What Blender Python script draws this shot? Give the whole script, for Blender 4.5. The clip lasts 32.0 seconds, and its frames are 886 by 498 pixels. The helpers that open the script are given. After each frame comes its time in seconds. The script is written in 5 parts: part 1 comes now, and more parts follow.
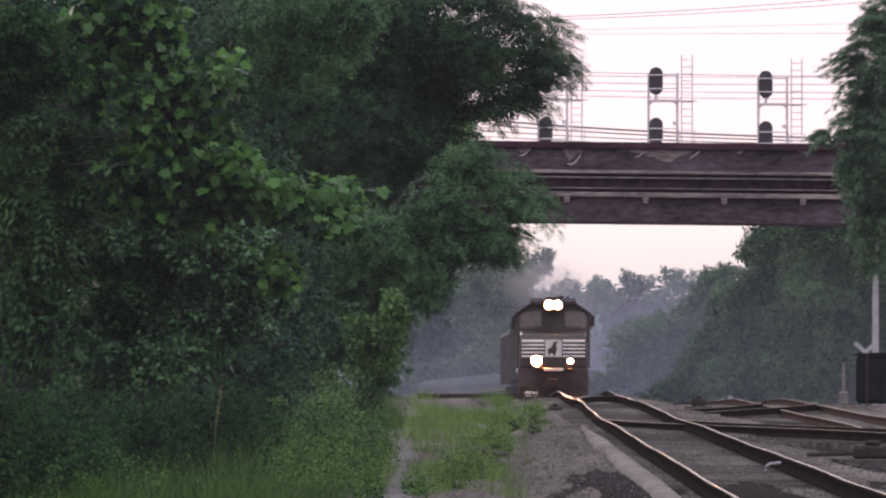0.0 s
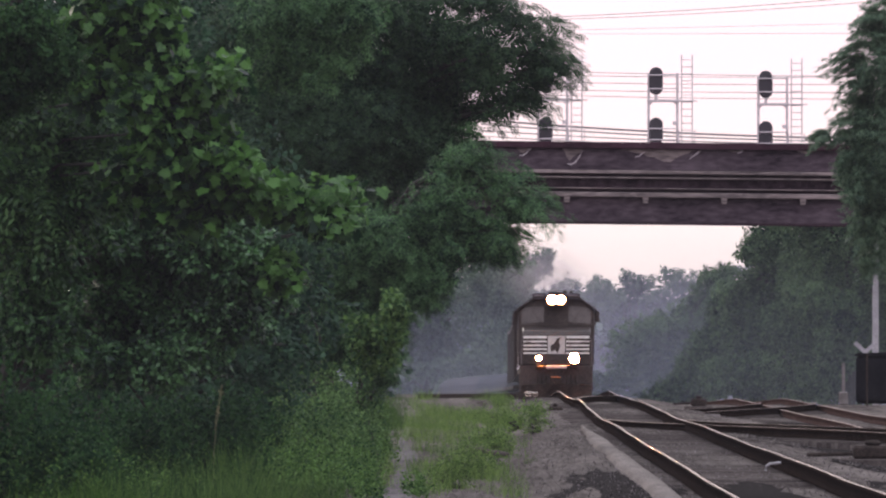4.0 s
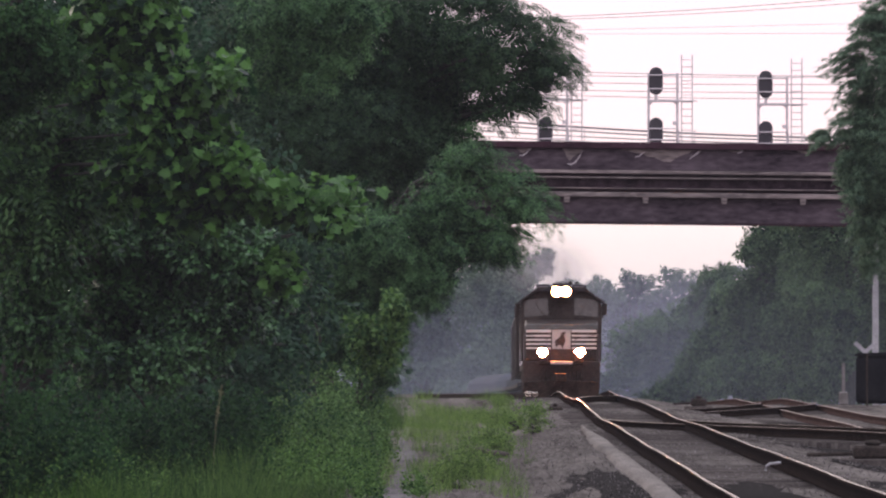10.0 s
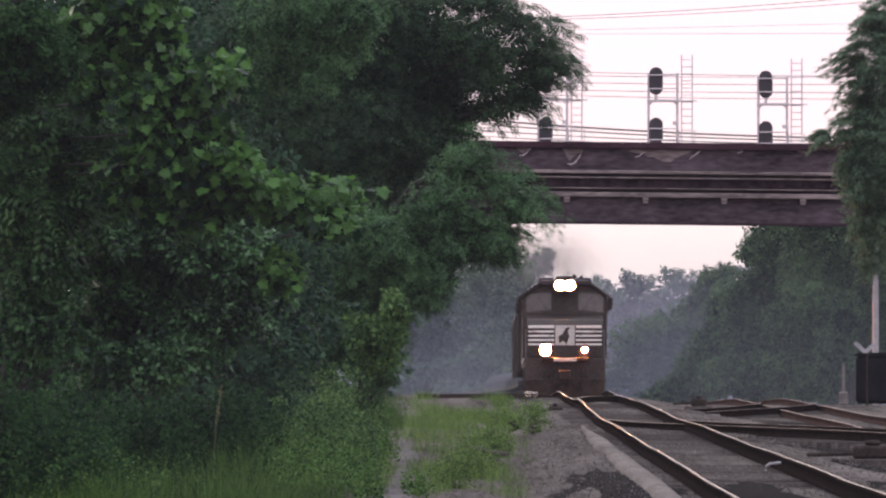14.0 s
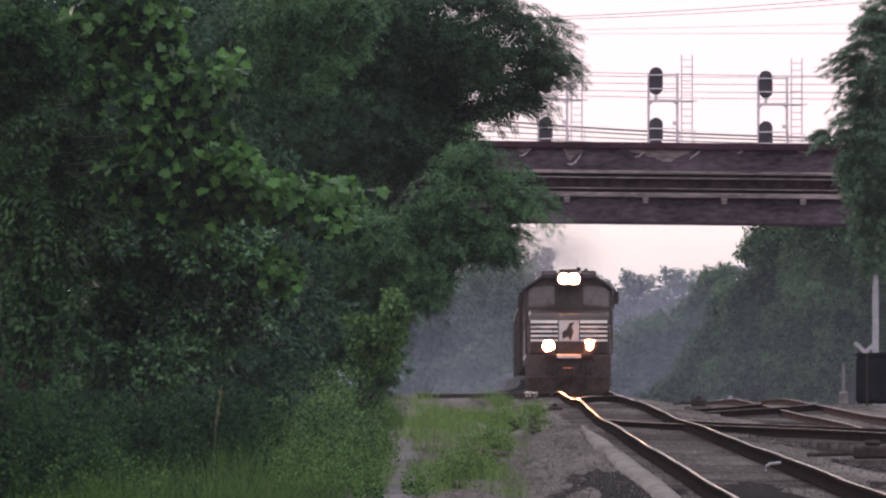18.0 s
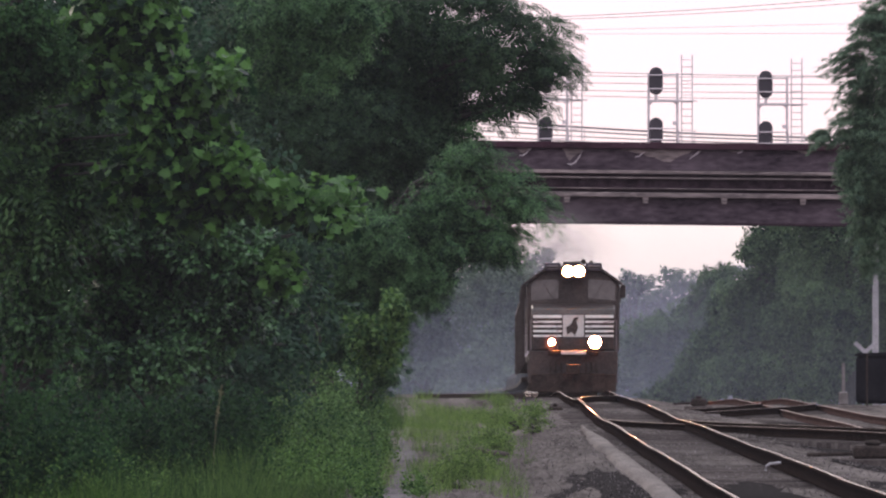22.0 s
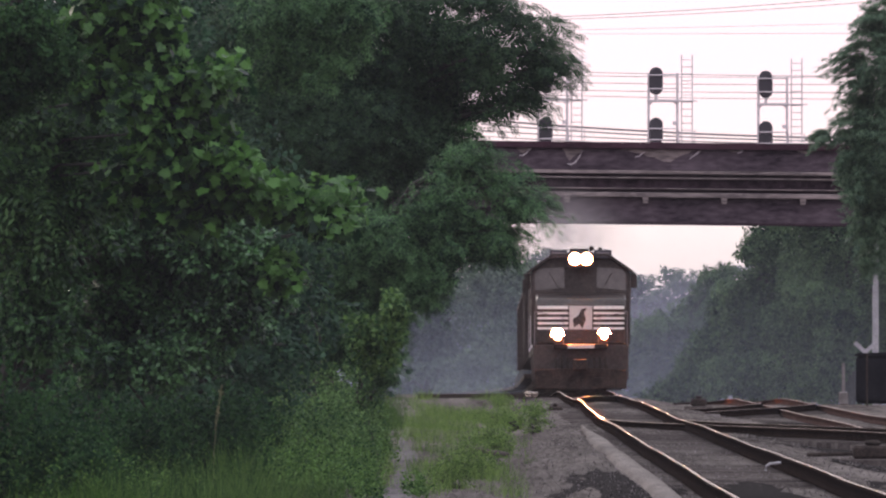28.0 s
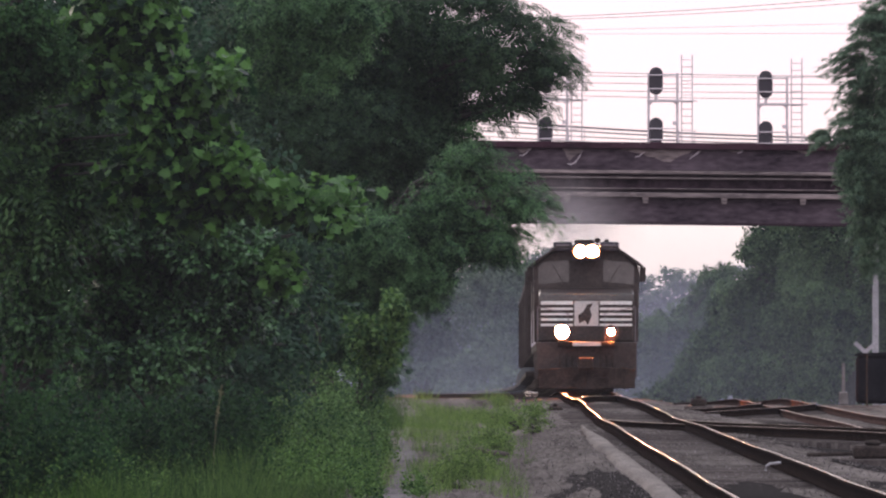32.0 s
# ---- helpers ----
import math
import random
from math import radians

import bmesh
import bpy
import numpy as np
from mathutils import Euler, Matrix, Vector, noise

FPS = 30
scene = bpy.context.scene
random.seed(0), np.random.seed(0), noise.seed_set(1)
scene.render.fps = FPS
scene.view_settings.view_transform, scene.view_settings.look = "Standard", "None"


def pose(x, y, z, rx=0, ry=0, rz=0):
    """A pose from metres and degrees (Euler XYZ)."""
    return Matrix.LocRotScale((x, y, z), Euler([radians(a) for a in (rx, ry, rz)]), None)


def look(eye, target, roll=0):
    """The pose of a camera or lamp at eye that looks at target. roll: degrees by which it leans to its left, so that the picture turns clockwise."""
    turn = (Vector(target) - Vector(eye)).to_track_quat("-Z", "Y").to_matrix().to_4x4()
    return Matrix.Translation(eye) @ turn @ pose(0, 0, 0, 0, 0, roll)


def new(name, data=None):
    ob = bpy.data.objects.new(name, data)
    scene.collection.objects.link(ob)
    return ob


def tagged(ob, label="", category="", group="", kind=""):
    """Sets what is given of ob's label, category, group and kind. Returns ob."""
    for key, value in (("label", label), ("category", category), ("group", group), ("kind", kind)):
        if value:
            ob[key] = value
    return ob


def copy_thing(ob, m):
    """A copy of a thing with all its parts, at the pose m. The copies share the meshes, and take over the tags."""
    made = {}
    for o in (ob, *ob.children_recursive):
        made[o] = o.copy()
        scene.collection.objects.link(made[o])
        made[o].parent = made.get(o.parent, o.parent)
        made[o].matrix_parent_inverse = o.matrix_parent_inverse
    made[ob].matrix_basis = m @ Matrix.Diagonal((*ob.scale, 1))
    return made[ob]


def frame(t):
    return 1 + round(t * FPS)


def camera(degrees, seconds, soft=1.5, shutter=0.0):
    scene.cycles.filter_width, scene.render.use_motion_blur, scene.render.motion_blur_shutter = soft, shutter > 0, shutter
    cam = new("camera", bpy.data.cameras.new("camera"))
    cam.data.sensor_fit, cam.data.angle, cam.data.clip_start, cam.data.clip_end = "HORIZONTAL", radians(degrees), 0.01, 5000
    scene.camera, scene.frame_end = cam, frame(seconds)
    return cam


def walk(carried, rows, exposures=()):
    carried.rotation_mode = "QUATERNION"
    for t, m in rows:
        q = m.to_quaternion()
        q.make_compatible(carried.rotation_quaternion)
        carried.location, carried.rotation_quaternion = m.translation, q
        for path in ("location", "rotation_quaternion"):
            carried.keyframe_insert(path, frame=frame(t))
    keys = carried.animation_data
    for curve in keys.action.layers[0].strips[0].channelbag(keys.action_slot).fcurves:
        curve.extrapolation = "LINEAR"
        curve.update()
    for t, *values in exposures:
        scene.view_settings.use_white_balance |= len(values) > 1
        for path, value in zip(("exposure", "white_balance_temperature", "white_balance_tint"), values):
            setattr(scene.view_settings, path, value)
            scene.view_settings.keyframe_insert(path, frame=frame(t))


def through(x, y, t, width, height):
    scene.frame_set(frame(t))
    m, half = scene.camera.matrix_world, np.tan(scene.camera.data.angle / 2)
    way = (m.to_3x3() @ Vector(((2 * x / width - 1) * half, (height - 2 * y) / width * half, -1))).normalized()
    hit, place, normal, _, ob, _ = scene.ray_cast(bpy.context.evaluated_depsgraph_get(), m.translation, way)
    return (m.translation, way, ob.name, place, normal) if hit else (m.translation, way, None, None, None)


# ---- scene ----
# ---- camera ----
EYE = 1.48               # eye above the rail heads
cam = camera(2.5, 32.0, soft=2.25)
EYE_POSE = pose(0, 0, EYE, 90.2671, 0, 0)
walk(cam, [(0, EYE_POSE), (32, EYE_POSE)], exposures=[(0, 0.0, 6500, 10), (32, 0.0, 6500, 10)])

# ---- world and light: hazy evening sky, the sun low behind the place ----
world = bpy.data.worlds.new("world")
scene.world = world
world.use_nodes = True
nt = world.node_tree
nt.nodes.clear()
w_out = nt.nodes.new("ShaderNodeOutputWorld")
w_sky = nt.nodes.new("ShaderNodeTexSky")
w_sky.sky_type = "NISHITA"
w_sky.sun_disc = False
w_sky.sun_elevation = radians(16)
w_sky.sun_rotation = radians(-25)
w_sky.air_density, w_sky.dust_density = 1.0, 4.0
w_bg = nt.nodes.new("ShaderNodeBackground")
w_bg.inputs["Strength"].default_value = 0.02
# the overcast veil: cream at the skyline, pinkish above it, brighter and cooler overhead
w_haze = nt.nodes.new("ShaderNodeBackground")
w_co, w_sep, w_up = nt.nodes.new("ShaderNodeTexCoord"), nt.nodes.new("ShaderNodeSeparateXYZ"), nt.nodes.new("ShaderNodeMapRange")
w_ramp = nt.nodes.new("ShaderNodeMix")
w_ramp.data_type = "RGBA"
w_low, w_skyline = nt.nodes.new("ShaderNodeMapRange"), nt.nodes.new("ShaderNodeMix")
w_skyline.data_type = "RGBA"
w_skyline.inputs["A"].default_value = (1.09, 0.92, 0.91, 1)
w_skyline.inputs["B"].default_value = (1.05, 0.885, 1.0, 1)
w_low.inputs["From Min"].default_value, w_low.inputs["From Max"].default_value = 0.003, 0.014
w_ramp.inputs["B"].default_value = (1.75, 1.85, 2.1, 1)
w_up.inputs["From Min"].default_value, w_up.inputs["From Max"].default_value = 0.03, 0.9
nt.links.new(w_co.outputs["Generated"], w_sep.inputs[0])
nt.links.new(w_sep.outputs[2], w_up.inputs["Value"])
nt.links.new(w_up.outputs[0], w_ramp.inputs["Factor"])
nt.links.new(w_sep.outputs[2], w_low.inputs["Value"])
nt.links.new(w_low.outputs[0], w_skyline.inputs["Factor"])
nt.links.new(w_skyline.outputs["Result"], w_ramp.inputs["A"])
nt.links.new(w_ramp.outputs["Result"], w_haze.inputs["Color"])
w_add = nt.nodes.new("ShaderNodeAddShader")
nt.links.new(w_sky.outputs[0], w_bg.inputs["Color"])
nt.links.new(w_bg.outputs[0], w_add.inputs[0])
nt.links.new(w_haze.outputs[0], w_add.inputs[1])
nt.links.new(w_add.outputs[0], w_out.inputs[0])
sun_data = bpy.data.lights.new("sun", "SUN")
sun_data.energy, sun_data.angle, sun_data.color = 1.0, radians(12), (1.0, 0.86, 0.76)
sun = new("sun", sun_data)
sun.matrix_world = look((-120, 260, 85), (0, 0, 0))


# ---- materials ----
def mat(name, low, high, scale=4.0, rough=0.8, metal=0.0, bump=0.0, fine=10.0, random=0.0, island=False, spec=0.5, stretch=None):
    """Two tones mixed by coarse and fine noise, with relief; random: spread between separate pieces."""
    m = bpy.data.materials.new(name)
    m.use_nodes = True
    n, l = m.node_tree.nodes, m.node_tree.links
    b = n["Principled BSDF"]
    b.inputs["Roughness"].default_value, b.inputs["Metallic"].default_value = rough, metal
    b.inputs["Specular IOR Level"].default_value = spec
    co = n.new("ShaderNodeTexCoord")
    big, small = n.new("ShaderNodeTexNoise"), n.new("ShaderNodeTexNoise")
    big.inputs["Scale"].default_value, small.inputs["Scale"].default_value = scale, scale * fine
    big.inputs["Detail"].default_value = small.inputs["Detail"].default_value = 5
    where = co.outputs["Object"]
    if stretch:
        mp = n.new("ShaderNodeMapping")
        mp.inputs["Scale"].default_value = stretch
        l.new(where, mp.inputs["Vector"])
        where = mp.outputs[0]
    l.new(where, big.inputs["Vector"])
    l.new(where, small.inputs["Vector"])
    mix = n.new("ShaderNodeMath")
    mix.operation = "MULTIPLY_ADD"
    mix.inputs[1].default_value = 0.5
    half = n.new("ShaderNodeMath")
    half.operation = "MULTIPLY"
    half.inputs[1].default_value = 0.5
    l.new(small.outputs[0], half.inputs[0])
    l.new(big.outputs[0], mix.inputs[0])
    l.new(half.outputs[0], mix.inputs[2])
    ramp = n.new("ShaderNodeValToRGB")
    ramp.color_ramp.elements[0].position, ramp.color_ramp.elements[1].position = 0.36, 0.64
    ramp.color_ramp.elements[0].color = (*low, 1)
    ramp.color_ramp.elements[1].color = (*high, 1)
    value = mix.outputs[0]
    if random:
        src = n.new("ShaderNodeNewGeometry") if island else n.new("ShaderNodeObjectInfo")
        add = n.new("ShaderNodeMath")
        add.operation = "MULTIPLY_ADD"
        add.inputs[1].default_value = random
        off = n.new("ShaderNodeMath")
        off.operation = "SUBTRACT"
        off.inputs[1].default_value = random * 0.5
        l.new(src.outputs["Random Per Island" if island else "Random"], add.inputs[0])
        l.new(mix.outputs[0], off.inputs[0])
        l.new(off.outputs[0], add.inputs[2])
        value = add.outputs[0]
    l.new(value, ramp.inputs[0])
    l.new(ramp.outputs[0], b.inputs["Base Color"])
    if bump:
        bm_ = n.new("ShaderNodeBump")
        bm_.inputs["Distance"].default_value = bump
        l.new(mix.outputs[0], bm_.inputs["Height"])
        l.new(bm_.outputs[0], b.inputs["Normal"])
    return m


def leaf_mat(name, low, high, through=0.35, rough=0.6, spread=0.75, spec=0.15, patch=0.9):
    m = mat(name, low, high, scale=patch, rough=rough, fine=8.0, random=spread, island=True, spec=spec)
    n, l = m.node_tree.nodes, m.node_tree.links
    b = n["Principled BSDF"]
    tr = n.new("ShaderNodeBsdfTranslucent")
    mx = n.new("ShaderNodeMixShader")
    mx.inputs[0].default_value = through
    l.new(b.inputs["Base Color"].links[0].from_socket, tr.inputs["Color"])
    l.new(b.outputs[0], mx.inputs[1])
    l.new(tr.outputs[0], mx.inputs[2])
    l.new(mx.outputs[0], n["Material Output"].inputs["Surface"])
    return m


def glow(name, color, strength):
    m = bpy.data.materials.new(name)
    m.use_nodes = True
    b = m.node_tree.nodes["Principled BSDF"]
    b.inputs["Base Color"].default_value = (0.9, 0.9, 0.85, 1)
    b.inputs["Emission Color"].default_value = (*color, 1)
    b.inputs["Emission Strength"].default_value = strength
    return m


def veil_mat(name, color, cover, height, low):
    """Tinted sheet for painted haze: mostly clear, uneven, thinning out upwards over its height."""
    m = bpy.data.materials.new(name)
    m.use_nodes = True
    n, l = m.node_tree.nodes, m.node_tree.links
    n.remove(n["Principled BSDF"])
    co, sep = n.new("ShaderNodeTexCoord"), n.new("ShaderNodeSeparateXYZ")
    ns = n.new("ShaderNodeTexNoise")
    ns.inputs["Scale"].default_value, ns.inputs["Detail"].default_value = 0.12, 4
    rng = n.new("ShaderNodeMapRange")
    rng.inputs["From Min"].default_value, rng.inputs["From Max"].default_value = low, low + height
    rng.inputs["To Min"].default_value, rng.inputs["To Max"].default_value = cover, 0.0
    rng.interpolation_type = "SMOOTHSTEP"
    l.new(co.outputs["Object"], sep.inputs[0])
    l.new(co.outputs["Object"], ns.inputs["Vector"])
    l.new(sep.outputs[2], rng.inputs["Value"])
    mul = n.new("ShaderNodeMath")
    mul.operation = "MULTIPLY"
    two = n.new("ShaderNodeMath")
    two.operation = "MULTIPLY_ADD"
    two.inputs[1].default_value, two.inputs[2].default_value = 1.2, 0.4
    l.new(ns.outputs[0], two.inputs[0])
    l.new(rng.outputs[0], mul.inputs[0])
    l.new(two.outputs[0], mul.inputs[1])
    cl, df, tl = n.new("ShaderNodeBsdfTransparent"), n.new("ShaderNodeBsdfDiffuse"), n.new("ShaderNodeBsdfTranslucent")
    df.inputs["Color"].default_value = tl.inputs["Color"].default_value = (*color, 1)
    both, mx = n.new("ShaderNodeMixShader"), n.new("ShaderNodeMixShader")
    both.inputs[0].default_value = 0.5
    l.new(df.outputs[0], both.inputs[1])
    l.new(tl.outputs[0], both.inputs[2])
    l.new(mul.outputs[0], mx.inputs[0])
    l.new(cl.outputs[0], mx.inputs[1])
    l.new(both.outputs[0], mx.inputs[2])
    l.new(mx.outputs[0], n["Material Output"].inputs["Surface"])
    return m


M_GROUND = mat("ground_dirt", (0.032, 0.027, 0.025), (0.138, 0.118, 0.110), 0.8, 0.95, 0, 0.006, 9, 0, False, 0.0, (1.6, 0.03, 1))
M_STONE = mat("ballast_stone", (0.075, 0.064, 0.066), (0.21, 0.18, 0.184), 3.0, 0.9, 0, 0.0, 6, 0.3, True, 0.0)
M_DARK_PATCH = mat("dark_patch_ground", (0.010, 0.009, 0.009), (0.036, 0.031, 0.030), 2.0, 0.95, 0, 0.02, 12, 0, False, 0.0)
M_PATH = mat("trodden_earth", (0.060, 0.053, 0.053), (0.150, 0.134, 0.134), 2.2, 0.95, 0, 0.0, 16, 0, False, 0.0, (1, 0.05, 1))
M_DUST = mat("pale_stone_dust", (0.10, 0.086, 0.080), (0.215, 0.185, 0.172), 2.0, 0.95, 0, 0.0, 18, 0, False, 0.0, (1, 0.06, 1))
M_TIE = mat("old_timber", (0.042, 0.034, 0.032), (0.105, 0.088, 0.083), 2.0, 0.9, 0, 0.01, 9, 0.3, True, 0.0)
M_RAIL_HEAD = mat("polished_rail_steel", (0.26, 0.22, 0.19), (0.42, 0.36, 0.32), 3.0, 0.22, 0.95, 0.0)
for node in [x for x in M_RAIL_HEAD.node_tree.nodes if x.type == "BSDF_PRINCIPLED"]:
    # the wheels leave a narrow mirror-bright line on the worn head
    tree_ = M_RAIL_HEAD.node_tree
    bright, blend = tree_.nodes.new("ShaderNodeBsdfGlossy"), tree_.nodes.new("ShaderNodeMixShader")
    bright.inputs["Color"].default_value, bright.inputs["Roughness"].default_value, blend.inputs[0].default_value = (0.62, 0.56, 0.52, 1), 0.055, 0.5
    tree_.links.new(node.outputs[0], blend.inputs[1])
    tree_.links.new(bright.outputs[0], blend.inputs[2])
    tree_.links.new(blend.outputs[0], tree_.nodes["Material Output"].inputs["Surface"])
M_RAIL_DULL = mat("dull_rail_steel", (0.10, 0.070, 0.062), (0.34, 0.25, 0.23), 0.6, 0.6, 0.4, 0.0, 20, 0, False, 0.1)
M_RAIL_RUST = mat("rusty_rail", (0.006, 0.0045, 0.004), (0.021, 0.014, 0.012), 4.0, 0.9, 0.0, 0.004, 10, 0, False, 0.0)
M_RAIL_BROWN = mat("brown_rusted_rail", (0.026, 0.017, 0.015), (0.080, 0.050, 0.044), 2.0, 0.9, 0.0, 0.004, 10, 0, False, 0.0)
M_BRIDGE_DARK = mat("dark_girder", (0.018, 0.011, 0.015), (0.056, 0.036, 0.046), 0.45, 0.9, 0.0, 0.01, 8, 0, False, 0.05)
# maroon tint stands for the colour fringe against the bright sky
M_CAP = mat("fringe_tinted_capping", (0.022, 0.010, 0.015), (0.062, 0.027, 0.040), 0.8, 0.85, 0.0, 0.01, 6, 0, False, 0.1, (0.4, 1, 1.2))
M_BRIDGE = mat("weathered_girder", (0.023, 0.015, 0.022), (0.108, 0.079, 0.096), 0.9, 0.85, 0.0, 0.01, 6, 0, False, 0.1, (0.4, 1, 1.2))
M_BRIDGE_PALE = mat("flaking_pale_paint", (0.065, 0.052, 0.055), (0.31, 0.245, 0.24), 0.9, 0.8, 0.0, 0.01, 7, 0, False, 0.1, (0.3, 1, 1.6))
M_CONCRETE = mat("old_concrete", (0.10, 0.088, 0.085), (0.22, 0.195, 0.19), 0.6, 0.95, 0.0, 0.01, 9, 0, False, 0.0)
M_STEEL = mat("galvanised_steel", (0.46, 0.39, 0.41), (0.70, 0.61, 0.64), 3.0, 0.6, 0.2)
M_SIGNAL = mat("signal_black", (0.016, 0.012, 0.018), (0.040, 0.029, 0.041), 3.0, 0.6)
M_BLACK = mat("loco_black", (0.018, 0.012, 0.011), (0.058, 0.041, 0.036), 1.2, 0.5, 0.0, 0.002, 10, 0, False, 0.3)
M_GRIME = mat("running_gear_grime", (0.014, 0.010, 0.009), (0.05, 0.037, 0.032), 2.5, 0.9, 0.0, 0.004, 10, 0, False, 0.1)
M_WHITE = mat("loco_white", (0.55, 0.53, 0.50), (0.8, 0.78, 0.75), 2.0, 0.5)
M_PANEL = mat("logo_ground_grey", (0.34, 0.32, 0.31), (0.5, 0.48, 0.46), 2.0, 0.5)
M_GLASS = mat("dark_cab_glass", (0.045, 0.038, 0.038), (0.075, 0.062, 0.062), 1.0, 0.06, 0.0, 0.0, 4, 0, False, 0.8)
M_LAMP = glow("lamp_lens", (1.0, 0.26, 0.07), 4000)
M_DITCH = glow("ditch_lamp_lens", (1.0, 0.25, 0.07), 10000)
M_GLOW_RIM = glow("glowing_lamp_rim", (1.0, 0.36, 0.13), 3.0)
M_RED_GLOW_RIM = glow("red_glow_rim", (1.0, 0.10, 0.09), 1.6)
M_CAR = mat("freight_car_rust", (0.022, 0.015, 0.014), (0.062, 0.043, 0.039), 0.8, 0.85, 0.0, 0.004)
M_COVER = mat("pale_steel_cover", (0.034, 0.033, 0.034), (0.095, 0.090, 0.092), 0.9, 0.95, 0.0, 0.0, 6, 0, False, 0.0)
# dark cover tinted blue so that it sinks into the haze
M_COVER_DARK = mat("haze_tinted_cover", (0.007, 0.010, 0.017), (0.020, 0.026, 0.040), 0.9, 0.9, 0.0, 0.0, 6, 0, False, 0.1)
M_BOX = mat("black_cabinet", (0.008, 0.008, 0.010), (0.02, 0.019, 0.022), 1.5, 0.95, spec=0.0)
M_POST = mat("white_post", (0.20, 0.185, 0.20), (0.40, 0.375, 0.39), 1.5, 0.7)
M_WIRE = mat("wire", (0.10, 0.08, 0.09), (0.2, 0.16, 0.17), 3.0, 0.6)
M_BARK = mat("bark", (0.010, 0.009, 0.008), (0.036, 0.030, 0.026), 5.0, 0.95, 0.0, 0.02)
M_SYCAMORE = leaf_mat("broad_leaf", (0.007, 0.027, 0.011), (0.090, 0.205, 0.046), 0.40, 0.5, 0.55, 0.24, 0.45)
M_SUMAC = leaf_mat("sumac_leaf", (0.012, 0.040, 0.016), (0.078, 0.165, 0.050), 0.35, 0.5, 0.40, 0.25, 1.6)
M_THICKET = leaf_mat("thicket_leaf", (0.0070, 0.026, 0.014), (0.0940, 0.205, 0.072), 0.35, 0.42, 0.40, 0.32, 0.7)
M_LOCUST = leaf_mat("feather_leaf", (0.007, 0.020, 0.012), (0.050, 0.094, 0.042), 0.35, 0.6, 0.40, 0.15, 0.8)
# lightened copy of the locust leaf, as if light fell on it
M_LOCUST_LIT = leaf_mat("lit_feather_leaf", (0.009, 0.030, 0.016), (0.092, 0.182, 0.070), 0.35, 0.6, 0.35, 0.15, 0.55)
M_WOOD = leaf_mat("woodland_leaf", (0.0070, 0.022, 0.014), (0.0348, 0.078, 0.040), 0.35, 0.6, 0.25, 0.15, 0.6)
M_BUSH = leaf_mat("bush_leaf", (0.0061, 0.021, 0.010), (0.0348, 0.080, 0.026), 0.35, 0.7, 0.30, 0.05, 1.3)
M_WEED = leaf_mat("weed_leaf", (0.040, 0.076, 0.022), (0.150, 0.232, 0.060), 0.35, 0.7, 0.4, 0.05, 0.7)
M_SAPLING = leaf_mat("lit_edge_leaf", (0.020, 0.052, 0.018), (0.112, 0.196, 0.056), 0.4, 0.6, 0.40, 0.1, 1.2)
M_FORB = leaf_mat("forb_leaf", (0.016, 0.044, 0.013), (0.092, 0.170, 0.042), 0.35, 0.7, 0.40, 0.05, 0.9)
M_BUSH_LIT = leaf_mat("lit_bush_leaf", (0.022, 0.052, 0.020), (0.105, 0.178, 0.060), 0.35, 0.7, 0.40, 0.05, 1.6)
M_VINE = leaf_mat("vine_leaf", (0.008, 0.020, 0.016), (0.112, 0.172, 0.080), 0.35, 0.7, 0.16, 0.05, 0.30)
M_CONIFER = leaf_mat("needle_spray", (0.034, 0.066, 0.046), (0.130, 0.200, 0.118))
# distance haze is mixed into this leaf colour, paler and bluish
M_FAR = leaf_mat("hazed_far_leaf", (0.018, 0.034, 0.032), (0.165, 0.220, 0.145), 0.35, 0.7, 0.12, 0.05, 0.17)
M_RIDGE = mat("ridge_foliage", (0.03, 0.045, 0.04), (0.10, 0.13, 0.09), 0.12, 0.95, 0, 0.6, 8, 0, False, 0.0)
M_GRASS = leaf_mat("grass_blade", (0.013, 0.034, 0.011), (0.068, 0.124, 0.030), 0.35, 0.7, 0.28, 0.05, 0.5)
M_SEED = leaf_mat("seed_head", (0.07, 0.075, 0.04), (0.17, 0.165, 0.09))
M_HAZE = veil_mat("evening_mist", (0.27, 0.30, 0.37), 0.19, 13.0, -3.0)
M_HAZE_LOW = veil_mat("haze_sheet_low", (0.25, 0.275, 0.365), 0.38, 12.0, -4.0)
M_HAZE_FAR = veil_mat("haze_sheet_far", (0.60, 0.59, 0.80), 0.47, 17.0, -4.0)
# near sheet lifts the dark tones, in place of lens glare
M_GLARE_VEIL = veil_mat("near_glare_veil", (0.78, 0.78, 0.88), 0.015, 60.0, -1.0)


def smoke_mat(name, color, cover):
    """Drifting smoke: patchy, and thinning to nothing away from the middle of its piece."""
    m = veil_mat(name, color, cover, 400.0, -100.0)
    n, l = m.node_tree.nodes, m.node_tree.links
    ns = next(x for x in n if x.type == "TEX_NOISE")
    ns.inputs["Scale"].default_value = 0.9
    ball = n.new("ShaderNodeTexGradient")
    ball.gradient_type = "QUADRATIC_SPHERE"
    size = n.new("ShaderNodeMapping")
    size.inputs["Scale"].default_value = (0.42, 0.42, 0.55)
    co = next(x for x in n if x.type == "TEX_COORD")
    l.new(co.outputs["Object"], size.inputs["Vector"])
    l.new(size.outputs[0], ball.inputs["Vector"])
    mx = n["Material Output"].inputs["Surface"].links[0].from_node
    thin = n.new("ShaderNodeMath")
    thin.operation = "MULTIPLY"
    l.new(mx.inputs[0].links[0].from_socket, thin.inputs[0])
    l.new(ball.outputs[1], thin.inputs[1])
    l.new(thin.outputs[0], mx.inputs[0])
    return m


